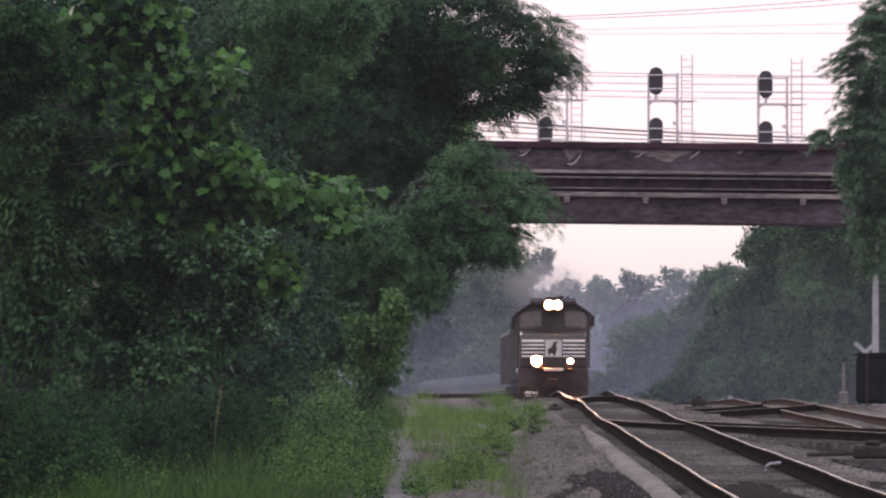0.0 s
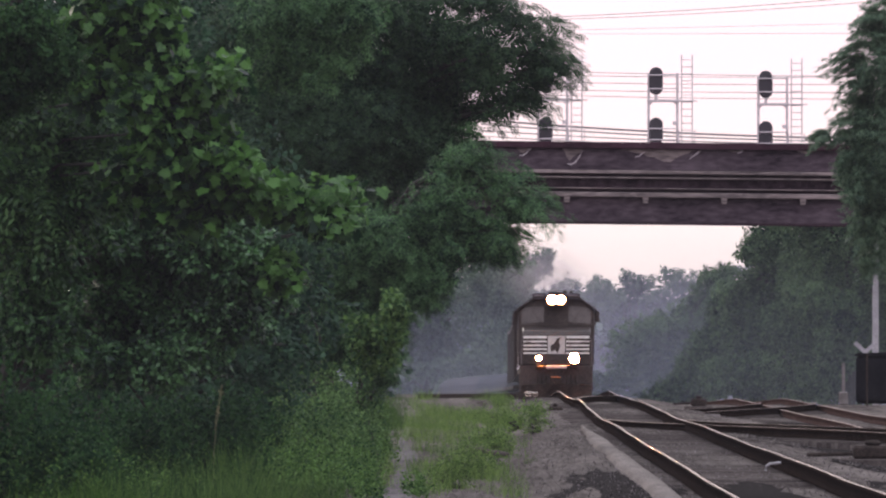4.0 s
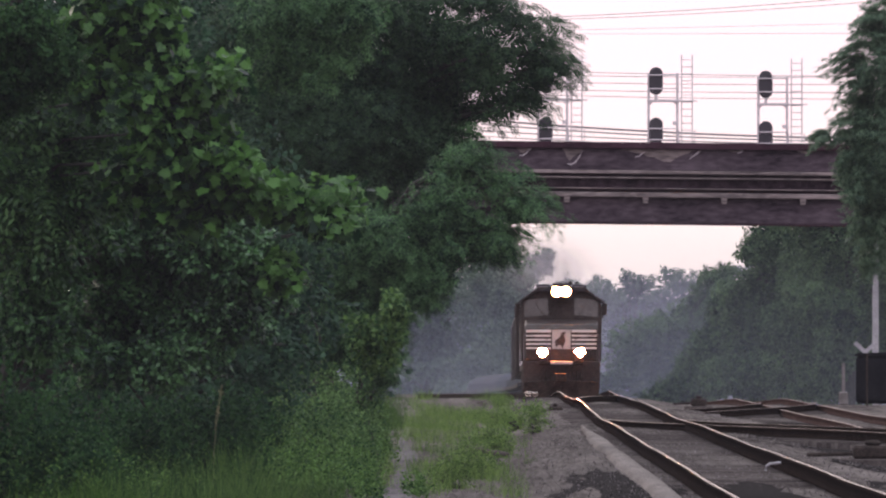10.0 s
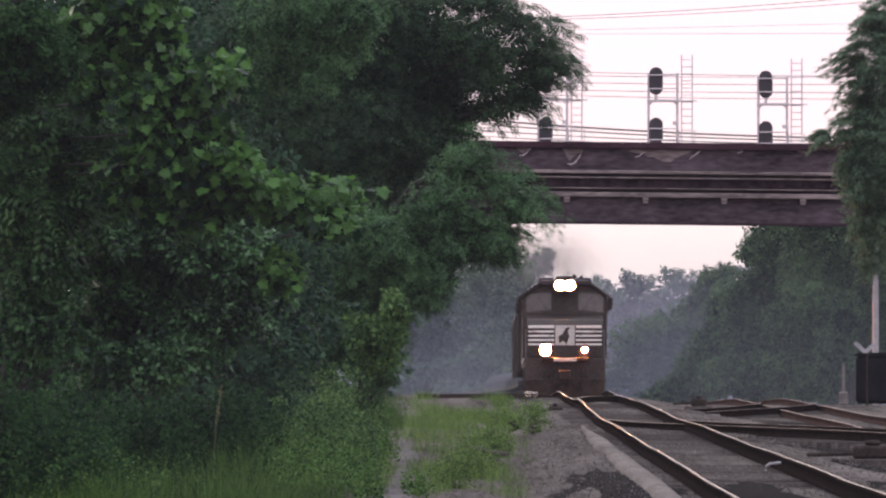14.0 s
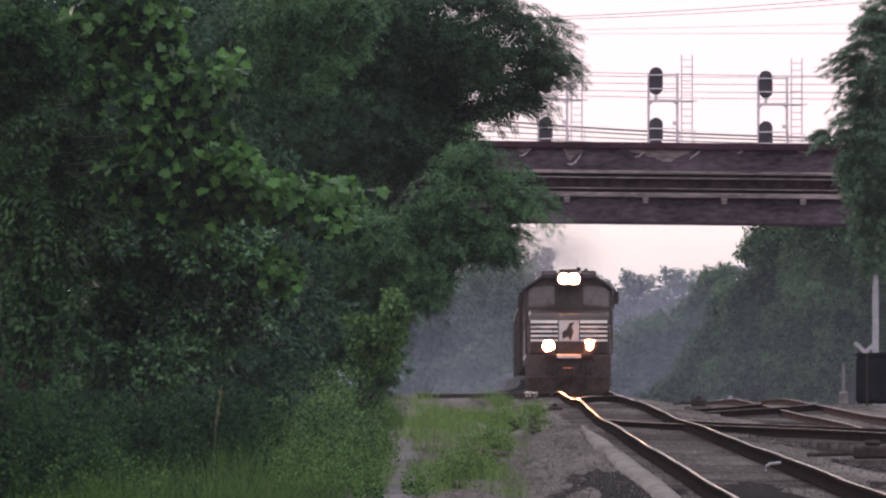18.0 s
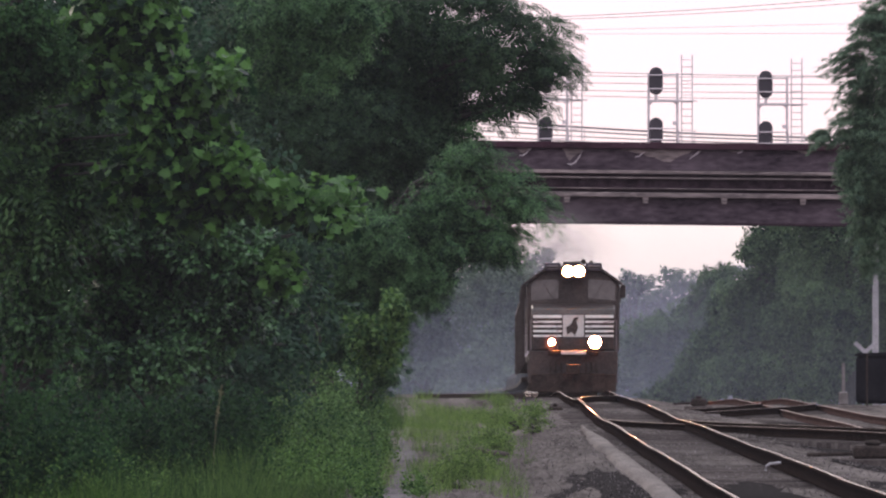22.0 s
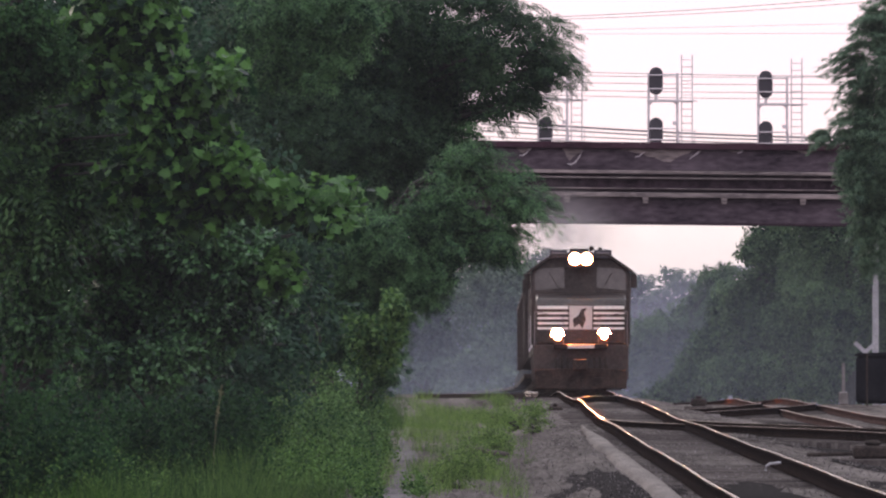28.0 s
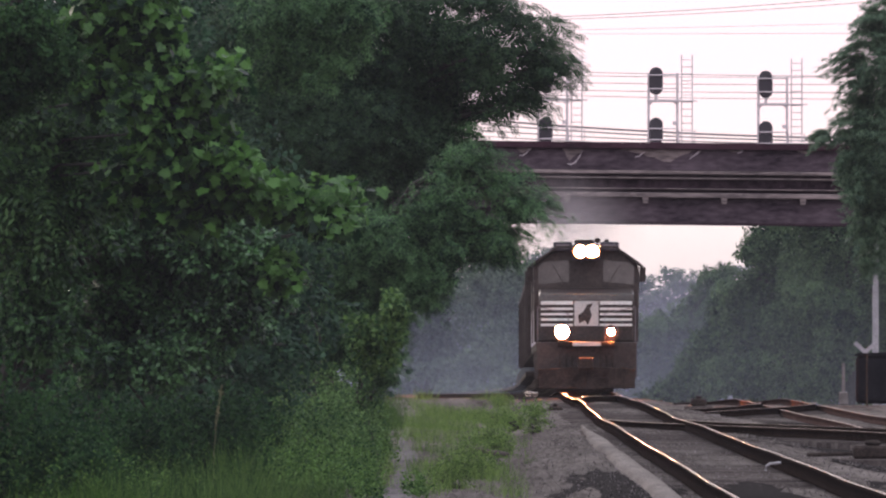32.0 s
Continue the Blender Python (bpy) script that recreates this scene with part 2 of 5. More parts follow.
M_SMOKE = smoke_mat("diesel_smoke", (0.38, 0.35, 0.37), 0.55)


# ---- mesh helpers ----
def box(bm, x0, x1, y0, y1, z0, z1, m=None):
    vs = [bm.verts.new((x, y, z)) for x in (x0, x1) for y in (y0, y1) for z in (z0, z1)]
    if m is not None:
        for v in vs:
            v.co = m @ v.co
    for f in ((0, 1, 3, 2), (4, 6, 7, 5), (0, 4, 5, 1), (2, 3, 7, 6), (0, 2, 6, 4), (1, 5, 7, 3)):
        bm.faces.new([vs[i] for i in f])


def tube(bm, pts, radii, n=8):
    """A round bar through points, with one radius or one for each point; closed ends."""
    pts = [Vector(p) for p in pts]
    if not isinstance(radii, (list, tuple)):
        radii = [radii] * len(pts)
    rings = []
    for i, p in enumerate(pts):
        way = (pts[min(i + 1, len(pts) - 1)] - pts[max(i - 1, 0)]).normalized()
        side = way.cross(Vector((0, 0, 1)) if abs(way.z) < 0.9 else Vector((1, 0, 0))).normalized()
        up = side.cross(way)
        rings.append([bm.verts.new(p + radii[i] * (math.cos(a) * side + math.sin(a) * up)) for a in [2 * math.pi * k / n for k in range(n)]])
    for a, b in zip(rings, rings[1:]):
        for k in range(n):
            bm.faces.new((a[k], a[(k + 1) % n], b[(k + 1) % n], b[k]))
    bm.faces.new(rings[0][::-1])
    bm.faces.new(rings[-1])


def pipe(bm, a, b, r, wall, n=20):
    """An open pipe along y from a to b (x, y, z), with a wall."""
    rings = []
    for p, q in ((a, r), (b, r), (b, r - wall), (a, r - wall)):
        rings.append([bm.verts.new((p[0] + q * math.cos(2 * math.pi * k / n), p[1], p[2] + q * math.sin(2 * math.pi * k / n))) for k in range(n)])
    for i in range(4):
        u, v = rings[i], rings[(i + 1) % 4]
        for k in range(n):
            bm.faces.new((u[k], u[(k + 1) % n], v[(k + 1) % n], v[k]))


def prism(bm, outline, a0, a1, axis="y"):
    """A flat outline of (across, up) pushed along an axis from a0 to a1."""
    def put(p, a):
        return (p[0], a, p[1]) if axis == "y" else (a, p[0], p[1])
    lo = [bm.verts.new(put(p, a0)) for p in outline]
    hi = [bm.verts.new(put(p, a1)) for p in outline]
    k = len(outline)
    for i in range(k):
        bm.faces.new((lo[i], lo[(i + 1) % k], hi[(i + 1) % k], hi[i]))
    bm.faces.new(lo[::-1])
    bm.faces.new(hi)


def finish(bm, name, material, bevel=0.0):
    bmesh.ops.recalc_face_normals(bm, faces=bm.faces)
    if bevel:
        edges = [e for e in bm.edges if len(e.link_faces) == 2 and e.calc_face_angle(0) > 0.5]
        bmesh.ops.bevel(bm, geom=edges, offset=bevel, segments=1, affect="EDGES", clamp_overlap=True)
    me = bpy.data.meshes.new(name)
    bm.to_mesh(me)
    bm.free()
    me.materials.append(material)
    return me


def part(name, bm, material, parent, label="", bevel=0.0):
    ob = new(name, finish(bm, name, material, bevel))
    ob.parent = parent
    if label:
        tagged(ob, label)
    return ob


def thing(name, m, label, category, group="", kind=""):
    ob = new(name)
    ob.empty_display_size = 0.2
    ob.matrix_basis = m
    return tagged(ob, label, category, group, kind)


def solid(name, bm, material, label, category, group="", kind="", bevel=0.0, m=None, smooth_faces=False):
    ob = new(name, finish(bm, name, material, bevel))
    if m is not None:
        ob.matrix_basis = m
    ob.data.polygons.foreach_set("use_smooth", [smooth_faces] * len(ob.data.polygons))
    return tagged(ob, label, category, group, kind)


def np_mesh(name, verts, tris, material):
    """A mesh from arrays of corners and triangles."""
    me = bpy.data.meshes.new(name)
    me.vertices.add(len(verts))
    me.vertices.foreach_set("co", np.ascontiguousarray(verts, dtype=np.float32).ravel())
    me.loops.add(len(tris) * 3)
    me.loops.foreach_set("vertex_index", np.ascontiguousarray(tris, dtype=np.int32).ravel())
    me.polygons.add(len(tris))
    me.polygons.foreach_set("loop_start", np.arange(len(tris), dtype=np.int32) * 3)
    me.polygons.foreach_set("loop_total", np.full(len(tris), 3, dtype=np.int32))
    me.update(calc_edges=True)
    me.materials.append(material)
    return me


def lobed_leaf():
    """A broad five-lobed leaf, one unit long, stalk at the origin, tip along +y."""
    half = [(0.0, 0.0), (0.22, -0.08), (0.46, 0.06), (0.35, 0.26), (0.60, 0.47), (0.31, 0.58), (0.24, 0.74), (0.0, 1.0)]
    ring = half + [(-x, y) for x, y in half[-2:0:-1]]
    verts = [(0, 0.35, -0.05)] + [(x, y, 0.10 * abs(x)) for x, y in ring]
    k = len(ring)
    return np.array(verts), np.array([(0, 1 + i, 1 + (i + 1) % k) for i in range(k)])


def oval_leaf():
    verts = [(0, 0, 0), (0.26, 0.42, 0.07), (0, 1, 0), (-0.26, 0.42, 0.07), (0, 0.45, -0.02)]
    return np.array(verts), np.array([(0, 1, 4), (1, 2, 4), (2, 3, 4), (3, 0, 4)])


def small_leaf():
    verts = [(0, 0, 0), (0.30, 0.45, 0.06), (0, 1, 0), (-0.30, 0.45, 0.06)]
    return np.array(verts), np.array([(0, 1, 2), (0, 2, 3)])


def feather_leaf(pairs=4):
    """A compound leaf: pairs of narrow leaflets along a stalk and one at the tip."""
    verts, tris = [], []

    def leaflet(p, way, size):
        side = np.array((-way[1], way[0], 0.0))
        o = len(verts)
        for q in (p, p + way * size * 0.5 + side * size * 0.21, p + way * size + np.array((0, 0, -0.04)), p + way * size * 0.5 - side * size * 0.21):
            verts.append(q)
        tris.extend(((o, o + 1, o + 2), (o, o + 2, o + 3)))
    for i in range(pairs):
        p = np.array((0, 0.16 + 0.72 * i / pairs, -0.10 * (i / pairs) ** 2))
        for s in (-1, 1):
            leaflet(p, np.array((0.9 * s, 0.42, 0.0)), 0.29 - 0.06 * abs(i - pairs / 2) / pairs)
    leaflet(np.array((0, 0.85, -0.10)), np.array((0.0, 1.0, 0.0)), 0.24)
    return np.array(verts), np.array(tris)


def needle_spray():
    """A flat drooping spray of an evergreen: a stalk with short side shoots."""
    verts, tris = [], []
    for i in range(6):
        for s in (-1, 1):
            y = 0.06 + 0.15 * i
            w = 0.32 * math.sin(math.pi * (0.15 + 0.8 * i / 6))
            o = len(verts)
            verts += [(0, y - 0.05, 0), (s * w, y + 0.16, -0.06), (0, y + 0.06, 0)]
            tris.append((o, o + 1, o + 2))
    return np.array(verts, dtype=float), np.array(tris)


def grass_blade():
    verts = [(-0.008, 0, 0), (0.008, 0, 0), (-0.006, 0.5, 0.03), (0.006, 0.5, 0.03), (0, 1, 0.24)]
    return np.array(verts), np.array([(0, 1, 3), (0, 3, 2), (2, 3, 4)])


LOBED, OVAL, SMALL, FEATHER, NEEDLE, BLADE = lobed_leaf(), oval_leaf(), small_leaf(), feather_leaf(), needle_spray(), grass_blade()


def unit(a):
    return a / np.maximum(np.linalg.norm(a, axis=-1, keepdims=True), 1e-9)


def scatter(template, places, tips, ups, sizes):
    """Copies of a template at places: +y along tips, +z near ups. Returns corners and triangles."""
    tv, tf = template
    y = unit(tips)
    x = unit(np.cross(y, ups))
    z = np.cross(x, y)
    v = (tv[None, :, 0, None] * x[:, None] + tv[None, :, 1, None] * y[:, None] + tv[None, :, 2, None] * z[:, None]) * sizes[:, None, None] + places[:, None]
    f = tf[None] + (np.arange(len(places)) * len(tv))[:, None, None]
    return v.reshape(-1, 3), f.reshape(-1, 3)


def sprays(rng, clumps, twigs, per_twig, length, size, template, droop=0.35, fill=0.3):
    """Leaves along many small twigs that grow out of clumps (x, y, z, rx, ry, rz)."""
    c = np.array(clumps, dtype=float)
    area = (c[:, 3] * c[:, 5]) ** 0.9
    pick = rng.choice(len(c), twigs, p=area / area.sum())
    out = unit(rng.normal(size=(twigs, 3)))
    r = np.where(rng.random(twigs) < fill, rng.uniform(0.3, 0.85, twigs), rng.uniform(0.82, 1.05, twigs))
    r = r * (1 + 0.20 * np.sin(3.1 * out[:, 0] + 1.7 * pick) * np.sin(2.7 * out[:, 2] + pick) + 0.10 * np.sin(7.0 * out[:, 0] + 5.0 * out[:, 2] + pick))
    base = c[pick, :3] + out * c[pick, 3:] * r[:, None]
    way = unit(out + rng.normal(size=(twigs, 3)) * 0.55 + np.array((0, 0, -droop)))
    lens = np.minimum(length, 1.3 * np.minimum(c[pick, 3], c[pick, 5])) * rng.uniform(0.5, 1.3, twigs)
    t = rng.random((twigs, per_twig))
    at = base[:, None] + way[:, None] * (t * lens[:, None])[..., None] + rng.normal(size=(twigs, per_twig, 3)) * size * 0.35
    at[..., 2] -= droop * 0.5 * lens[:, None] * t ** 2
    tips = unit(way[:, None] * 0.8 + rng.normal(size=(twigs, per_twig, 3)) * 0.75 + np.array((0, 0, -droop)))
    ups = unit(out[:, None] * 0.7 + rng.normal(size=(twigs, per_twig, 3)) * 0.55 + np.array((0, -0.25, 0.7)))
    s = size * rng.uniform(0.6, 1.25, (twigs, per_twig))
    return scatter(template, at.reshape(-1, 3), tips.reshape(-1, 3), ups.reshape(-1, 3), s.ravel())


def tree(name, base, height, clumps, leaf_args, leaf_material, label, category="tree", trunk=0.18, seed=1, group=""):
    """A tree: trunk, a limb to every few clumps, and a crown of leaves. Clumps in the tree's own space."""
    rng = np.random.default_rng(seed)
    root = thing(name, pose(*base), label, category, group)
    bm = bmesh.new()
    n = 7
    path = [(0.12 * math.sin(1.7 * i + seed), 0.1 * math.cos(1.3 * i + seed), height * i / n) for i in range(n + 1)]
    tube(bm, path, [trunk * (1.25 - i / n) for i in range(n + 1)], 10)
    part("trunk", bm, M_BARK, root)
    for k, (x, y, z, *_r) in enumerate(clumps):
        if k % 2 or trunk <= 0.03:
            continue
        h0 = max(0.15 * height, min(0.9 * height, z * 0.72))
        start = Vector((0.05, 0.05, h0))
        end = Vector((x, y, z))
        if (end - start).length > 7.0:
            continue
        mid = start.lerp(end, 0.5) + Vector((0, 0, 0.12 * (end - start).length))
        bm = bmesh.new()
        r0 = trunk * 0.45
        tube(bm, [start, start.lerp(mid, 0.6), mid, end], [r0, r0 * 0.75, r0 * 0.55, r0 * 0.2], 6)
        part("limb", bm, M_BARK, root)
    v, f = sprays(rng, clumps, *leaf_args)
    crown = new("crown", np_mesh("crown", v, f, leaf_material))
    crown.parent = root
    tagged(crown, kind="stuff")
    return root


def fronds(rng, rows, per_row, shoots, size, template=NEEDLE):
    """Drooping feathery boughs: each row (x, y, z, reach, depth, drop) gives boughs that run from the trunk's side out to the tip (to -x, or to +x where reach is negative), with flat shoots along them."""
    at, tips, ups, sizes = [], [], [], []
    for x, y, z, reach, depth, drop in rows:
        for _ in range(per_row):
            a = np.array((x + reach * rng.uniform(0.6, 1.1), y + rng.normal() * depth, z + rng.normal() * drop * 0.9 + 0.10))
            b = a + np.array((-reach * rng.uniform(1.3, 2.1), rng.normal() * 0.5, rng.uniform(-0.30, 0.14)))
            way = unit(b - a)
            side = unit(np.cross(way, (0, 0, 1)))
            for t in rng.random(shoots):
                s = rng.choice((-1, 1))
                at.append(a + (b - a) * t + np.array((0, 0, 0.16 * math.sin(math.pi * t) - 0.22 * t * t)) + rng.normal(size=3) * 0.035)
                tips.append(way * rng.uniform(0.5, 1.1) + side * s * rng.uniform(0.2, 0.9) + np.array((0, 0, -rng.uniform(0.1, 0.75))))
                ups.append(np.array((0, 0, 1)) + rng.normal(size=3) * 0.35)
                sizes.append(size * (1.15 - 0.55 * t) * rng.uniform(0.7, 1.2))
    return scatter(template, np.array(at), np.array(tips), np.array(ups), np.array(sizes))


# ---- the ground and the line's profile ----
def grade(d):
    """Height of the rail heads d metres ahead: level, a low crest, then a long fall."""
    if d < 520:
        return 0.0
    if d < 600:
        u = (d - 520) / 80
        return 0.03 * u * u * (3 - 2 * u)
    if d < 640:
        return 0.03 - 0.0044 * (d - 600) ** 2 / 80
    if d < 1900:
        return 0.03 - 0.0044 * (d - 620)
    return 0.03 - 0.0044 * 1280


def line_x(d):
    """The main line: straight, then a wide bend to one side far beyond the bridge."""
    u = max(0.0, min(d, 1500) - 995)
    return 3.25 + 0.0017 * d - 9.5e-5 * u * u - 0.096 * max(0.0, d - 1500)


def second_x(d):
    return line_x(d) + 5.35


def smooth(a, b, x):
    """0 at a, 1 at b, eased between."""
    u = min(1.0, max(0.0, (x - a) / (b - a)))
    return u * u * (3 - 2 * u)


def ground_z(x, d):
    c = line_x(d)
    left = -0.20 - 0.22 * smooth(-1.5, -3.0, x - c) if x < c else -0.20 - 0.20 * smooth(1.6, 3.2, x - c)
    wild = smooth(-3.2, -5.5, x - c) + smooth(9.5, 13, x - c)
    bump = 0.10 * noise.noise((x * 0.35, d * 0.06, 0.3)) * wild + 0.015 * noise.noise((x * 1.2, d * 0.08, 2.0))
    bank = 0.27 * smooth(535, 582, d) * smooth(660, 615, d) * smooth(-1.9, -2.8, x - c)
    hump = 0.07 * math.exp(-((d - 492) / 27) ** 2) * smooth(-2.2, -1.4, x - c) * smooth(3.6, 2.6, x - c)
    return grade(d) + left + bump + bank + hump


def make_ground():
    ds = [-40, 0, 60, 120, 160] + [180 + 3 * i for i in range(155)] + [660 + 20 * i for i in range(30)] + [1300 + 100 * i for i in range(8)] + [2400, 3000, 4000, 4900]
    xs = [-3000, -900, -300, -100, -50, -25, -15, -10] + [-8 + 0.4 * i for i in range(60)] + [16.5, 18, 20, 25, 35, 60, 120, 320, 900, 3000]
    rows = np.array([[(x + (line_x(d) - 3.5), d, ground_z(x + (line_x(d) - 3.5), max(d, 1))) for x in xs] for d in ds], dtype=float)
    nx = len(xs)
    tris = []
    for i in range(len(ds) - 1):
        for j in range(nx - 1):
            a = i * nx + j
            tris += [(a, a + 1, a + nx + 1), (a, a + nx + 1, a + nx)]
    me = np_mesh("ground", rows.reshape(-1, 3), np.array(tris), M_GROUND)
    me.polygons.foreach_set("use_smooth", [True] * len(me.polygons))
    return tagged(new("ground", me), "stony trackside ground with dirt and cinders", "ground", kind="structure")


make_ground()


# ---- track ----
def rail_bump(d):
    return 0.004 * math.sin(d / 6.1) + 0.006 * math.sin(d / 13.3 + 1.0) + 0.022 * math.sin(d / 14.0 + 0.6) * smooth(300, 400, d)


BAND = ((-0.008, 0.001), (0.030, 0.001), (0.030, -0.006), (-0.008, -0.006))
WEB = ((-0.034, -0.006), (-0.028, -0.001), (0.028, -0.001), (0.034, -0.006), (0.034, -0.041), (0.010, -0.055), (0.010, -0.15), (0.07, -0.16), (0.07, -0.172), (-0.07, -0.172), (-0.07, -0.16), (-0.010, -0.15), (-0.010, -0.055), (-0.034, -0.041))


def rail_hump(d, side):
    """The worn rails ride up over a short hump before the crest, more on one side."""
    return (0.13 if side < 0 else 0.075) * math.exp(-((d - 492) / 27) ** 2)


def extrude_along(profile, path, material, name):
    """A profile of (across, up) drawn along a path of points that runs ahead."""
    k, n = len(profile), len(path)
    v = [(p[0] + q[0], p[1], p[2] + q[1]) for p in path for q in profile]
    tris = []
    for i in range(n - 1):
        for j in range(k):
            a, b = i * k + j, i * k + (j + 1) % k
            tris += [(a, b, b + k), (a, b + k, a + k)]
    return np_mesh(name, np.array(v), np.array(tris), material)


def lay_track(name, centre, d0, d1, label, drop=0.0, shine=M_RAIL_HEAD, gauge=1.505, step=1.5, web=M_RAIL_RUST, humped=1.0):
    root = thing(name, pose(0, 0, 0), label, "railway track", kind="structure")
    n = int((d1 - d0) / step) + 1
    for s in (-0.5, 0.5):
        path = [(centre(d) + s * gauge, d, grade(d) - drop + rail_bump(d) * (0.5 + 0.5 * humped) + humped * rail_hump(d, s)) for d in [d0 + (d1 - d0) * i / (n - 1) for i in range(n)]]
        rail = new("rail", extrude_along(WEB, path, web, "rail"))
        rail.parent = root
        band = BAND if s > 0 else tuple((-a, b) for a, b in BAND[::-1])
        head = new("rail_head", extrude_along(band, path, shine, "rail_head"))
        head.parent = rail
        tagged(head, "worn shiny steel running surface")
    rng = np.random.default_rng(5)
    boxes_v, boxes_f = [], []
    cube = np.array([(x, y, z) for x in (-1.3, 1.3) for y in (-0.11, 0.11) for z in (-0.34, -0.198)])
    quads = ((0, 1, 3), (0, 3, 2), (4, 6, 7), (4, 7, 5), (0, 4, 5), (0, 5, 1), (2, 3, 7), (2, 7, 6), (1, 5, 7), (1, 7, 3))
    d = d0
    while d < min(d1, 640):
        o = len(boxes_v) * 8
        v = cube + np.array((centre(d) + rng.normal() * 0.03, d, grade(d) - drop + rail_bump(d) * (0.5 + 0.5 * humped) + humped * rail_hump(d, 1) + rng.uniform(-0.02, 0.01)))
        boxes_v.append(v)
        boxes_f += [(a + o, b + o, c + o) for a, b, c in quads]
        d += 0.52
    ties = new("ties", np_mesh("ties", np.concatenate(boxes_v), np.array(boxes_f), M_TIE))
    ties.parent = root
    tagged(ties, "dark weathered timber ties", kind="stuff")
    return root


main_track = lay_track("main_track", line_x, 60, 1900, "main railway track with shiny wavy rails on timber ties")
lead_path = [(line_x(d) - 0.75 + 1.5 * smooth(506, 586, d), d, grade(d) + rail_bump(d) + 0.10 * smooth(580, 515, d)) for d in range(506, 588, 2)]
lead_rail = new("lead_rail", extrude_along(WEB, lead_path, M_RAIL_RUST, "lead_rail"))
lead_rail.parent = main_track
lead_head = new("rail_head", extrude_along(BAND, lead_path, M_RAIL_HEAD, "rail_head"))
lead_head.parent = lead_rail
tagged(lead_head, "worn shiny steel running surface")
lay_track("second_track", second_x, 60, 1500, "second railway track with dull rails beside the main line", 0.22, M_RAIL_DULL, web=M_RAIL_BROWN, humped=0.0)
lay_track("crossover_track", lambda d: line_x(d) + 5.35 * smooth(428, 322, d), 322, 428, "crossover track slanting between the two lines", 0.06, M_RAIL_DULL, humped=0.3)
lay_track("far_crossover_track", lambda d: line_x(d) + 5.35 * smooth(455, 565, d), 455, 565, "far crossover track slanting between the two lines", 0.17, M_RAIL_DULL, humped=0.0)

# pale trodden strip of stone dust beside the near rail
bm = bmesh.new()
strip = [(line_x(d) - 1.19 + 0.012 * math.sin(d / 9), d) for d in range(150, 400, 3)]
last = None
for x, d in strip:
    w = (0.125 + 0.010 * math.sin(d / 13.0)) * (0.25 + 0.75 * smooth(398, 340, d))
    ring = [bm.verts.new((x + a * w, d, grade(d) - 0.17 + h)) for a, h in ((-1.5, -0.06), (-1, 0.035), (-0.3, 0.05), (0.5, 0.045), (1, 0.02), (1.4, -0.06))]
    if last:
        for k in range(5):
            bm.faces.new((last[k], last[k + 1], ring[k + 1], ring[k]))
    last = ring
solid("trodden_strip", bm, M_DUST, "pale trodden strip of stone dust along the rail", "path", kind="structure", smooth_faces=True)


def scatter_stones():
    rng = np.random.default_rng(11)
    n = 17000
    d = 185 + 330 * rng.random(n) ** 1.8
    x = 3.25 + 0.0017 * d + rng.uniform(-4.4, 8.5, n)
    z = np.array([ground_z(a, b) for a, b in zip(x, d)])
    v = np.array([(1, 0, 0), (-1, 0, 0), (0, 1, 0), (0, -1, 0), (0, 0, 1), (0, 0, -1)], dtype=float)
    f = np.array([(0, 2, 4), (2, 1, 4), (1, 3, 4), (3, 0, 4), (0, 1, 5), (2, 0, 5)])
    s = rng.uniform(0.005, 0.016, n)
    tv, tf = scatter((v * np.array((1.2, 0.9, 0.75)), f), np.stack([x, d, z + 0.012], 1), rng.normal(size=(n, 3)), rng.normal(size=(n, 3)), s)
    ob = new("ballast_stones", np_mesh("ballast_stones", tv, tf, M_STONE))
    tagged(ob, "loose grey-brown crushed stone ballast", "ballast", kind="stuff")


scatter_stones()


# flat dark patch with a ragged edge and small dark lumps over it
def cinder_patch(x, d, w, length, seed, lift=0.004):
    bm = bmesh.new()
    mid = bm.verts.new((x, d, ground_z(x, d) + lift + 0.008))
    ring, n = [], 72
    for k in range(n):
        a = 2 * math.pi * k / n
        r = 0.75 + 0.40 * noise.noise((math.cos(a), math.sin(a), seed)) + 0.28 * noise.noise((7 * math.cos(a), 7 * math.sin(a), seed))
        px, py = x + w * r * math.cos(a), d + length * r * math.sin(a)
        ring.append(bm.verts.new((px, py, ground_z(px, py) + lift)))
    for k in range(n):
        bm.faces.new((mid, ring[k], ring[(k + 1) % n]))
    solid("cinder_patch", bm, M_DARK_PATCH, "dark uneven patch on the ballast", "cinders", "cinder patches", kind="structure")
    rng = np.random.default_rng(int(seed))
    n = 160
    px, py = x + w * 0.46 * rng.normal(size=n), d + length * 0.44 * rng.normal(size=n)
    at = np.array([(a, b, ground_z(a, b) + 0.01) for a, b in zip(px, py)])
    v = np.array([(1, 0, 0), (-1, 0, 0), (0, 1, 0), (0, -1, 0), (0, 0, 0.8)], dtype=float)
    tv, tf = scatter((v, np.array([(0, 2, 4), (2, 1, 4), (1, 3, 4), (3, 0, 4)])), at, rng.normal(size=(n, 3)), rng.normal(size=(n, 3)), rng.uniform(0.005, 0.014, n))
    tagged(new("clinker", np_mesh("clinker", tv, tf, M_DARK_PATCH)), "scattered small black lumps", "clinker", kind="stuff")


cinder_patch(2.0, 240, 0.95, 40, 1.0)
cinder_patch(3.45, 220, 0.60, 26, 4.0, 0.025)
cinder_patch(5.6, 236, 0.8, 18, 5.0)
cinder_patch(6.4, 350, 1.5, 22, 7.0)
cinder_patch(6.3, 290, 1.0, 18, 8.0)
cinder_patch(8.4, 455, 1.6, 40, 9.0)

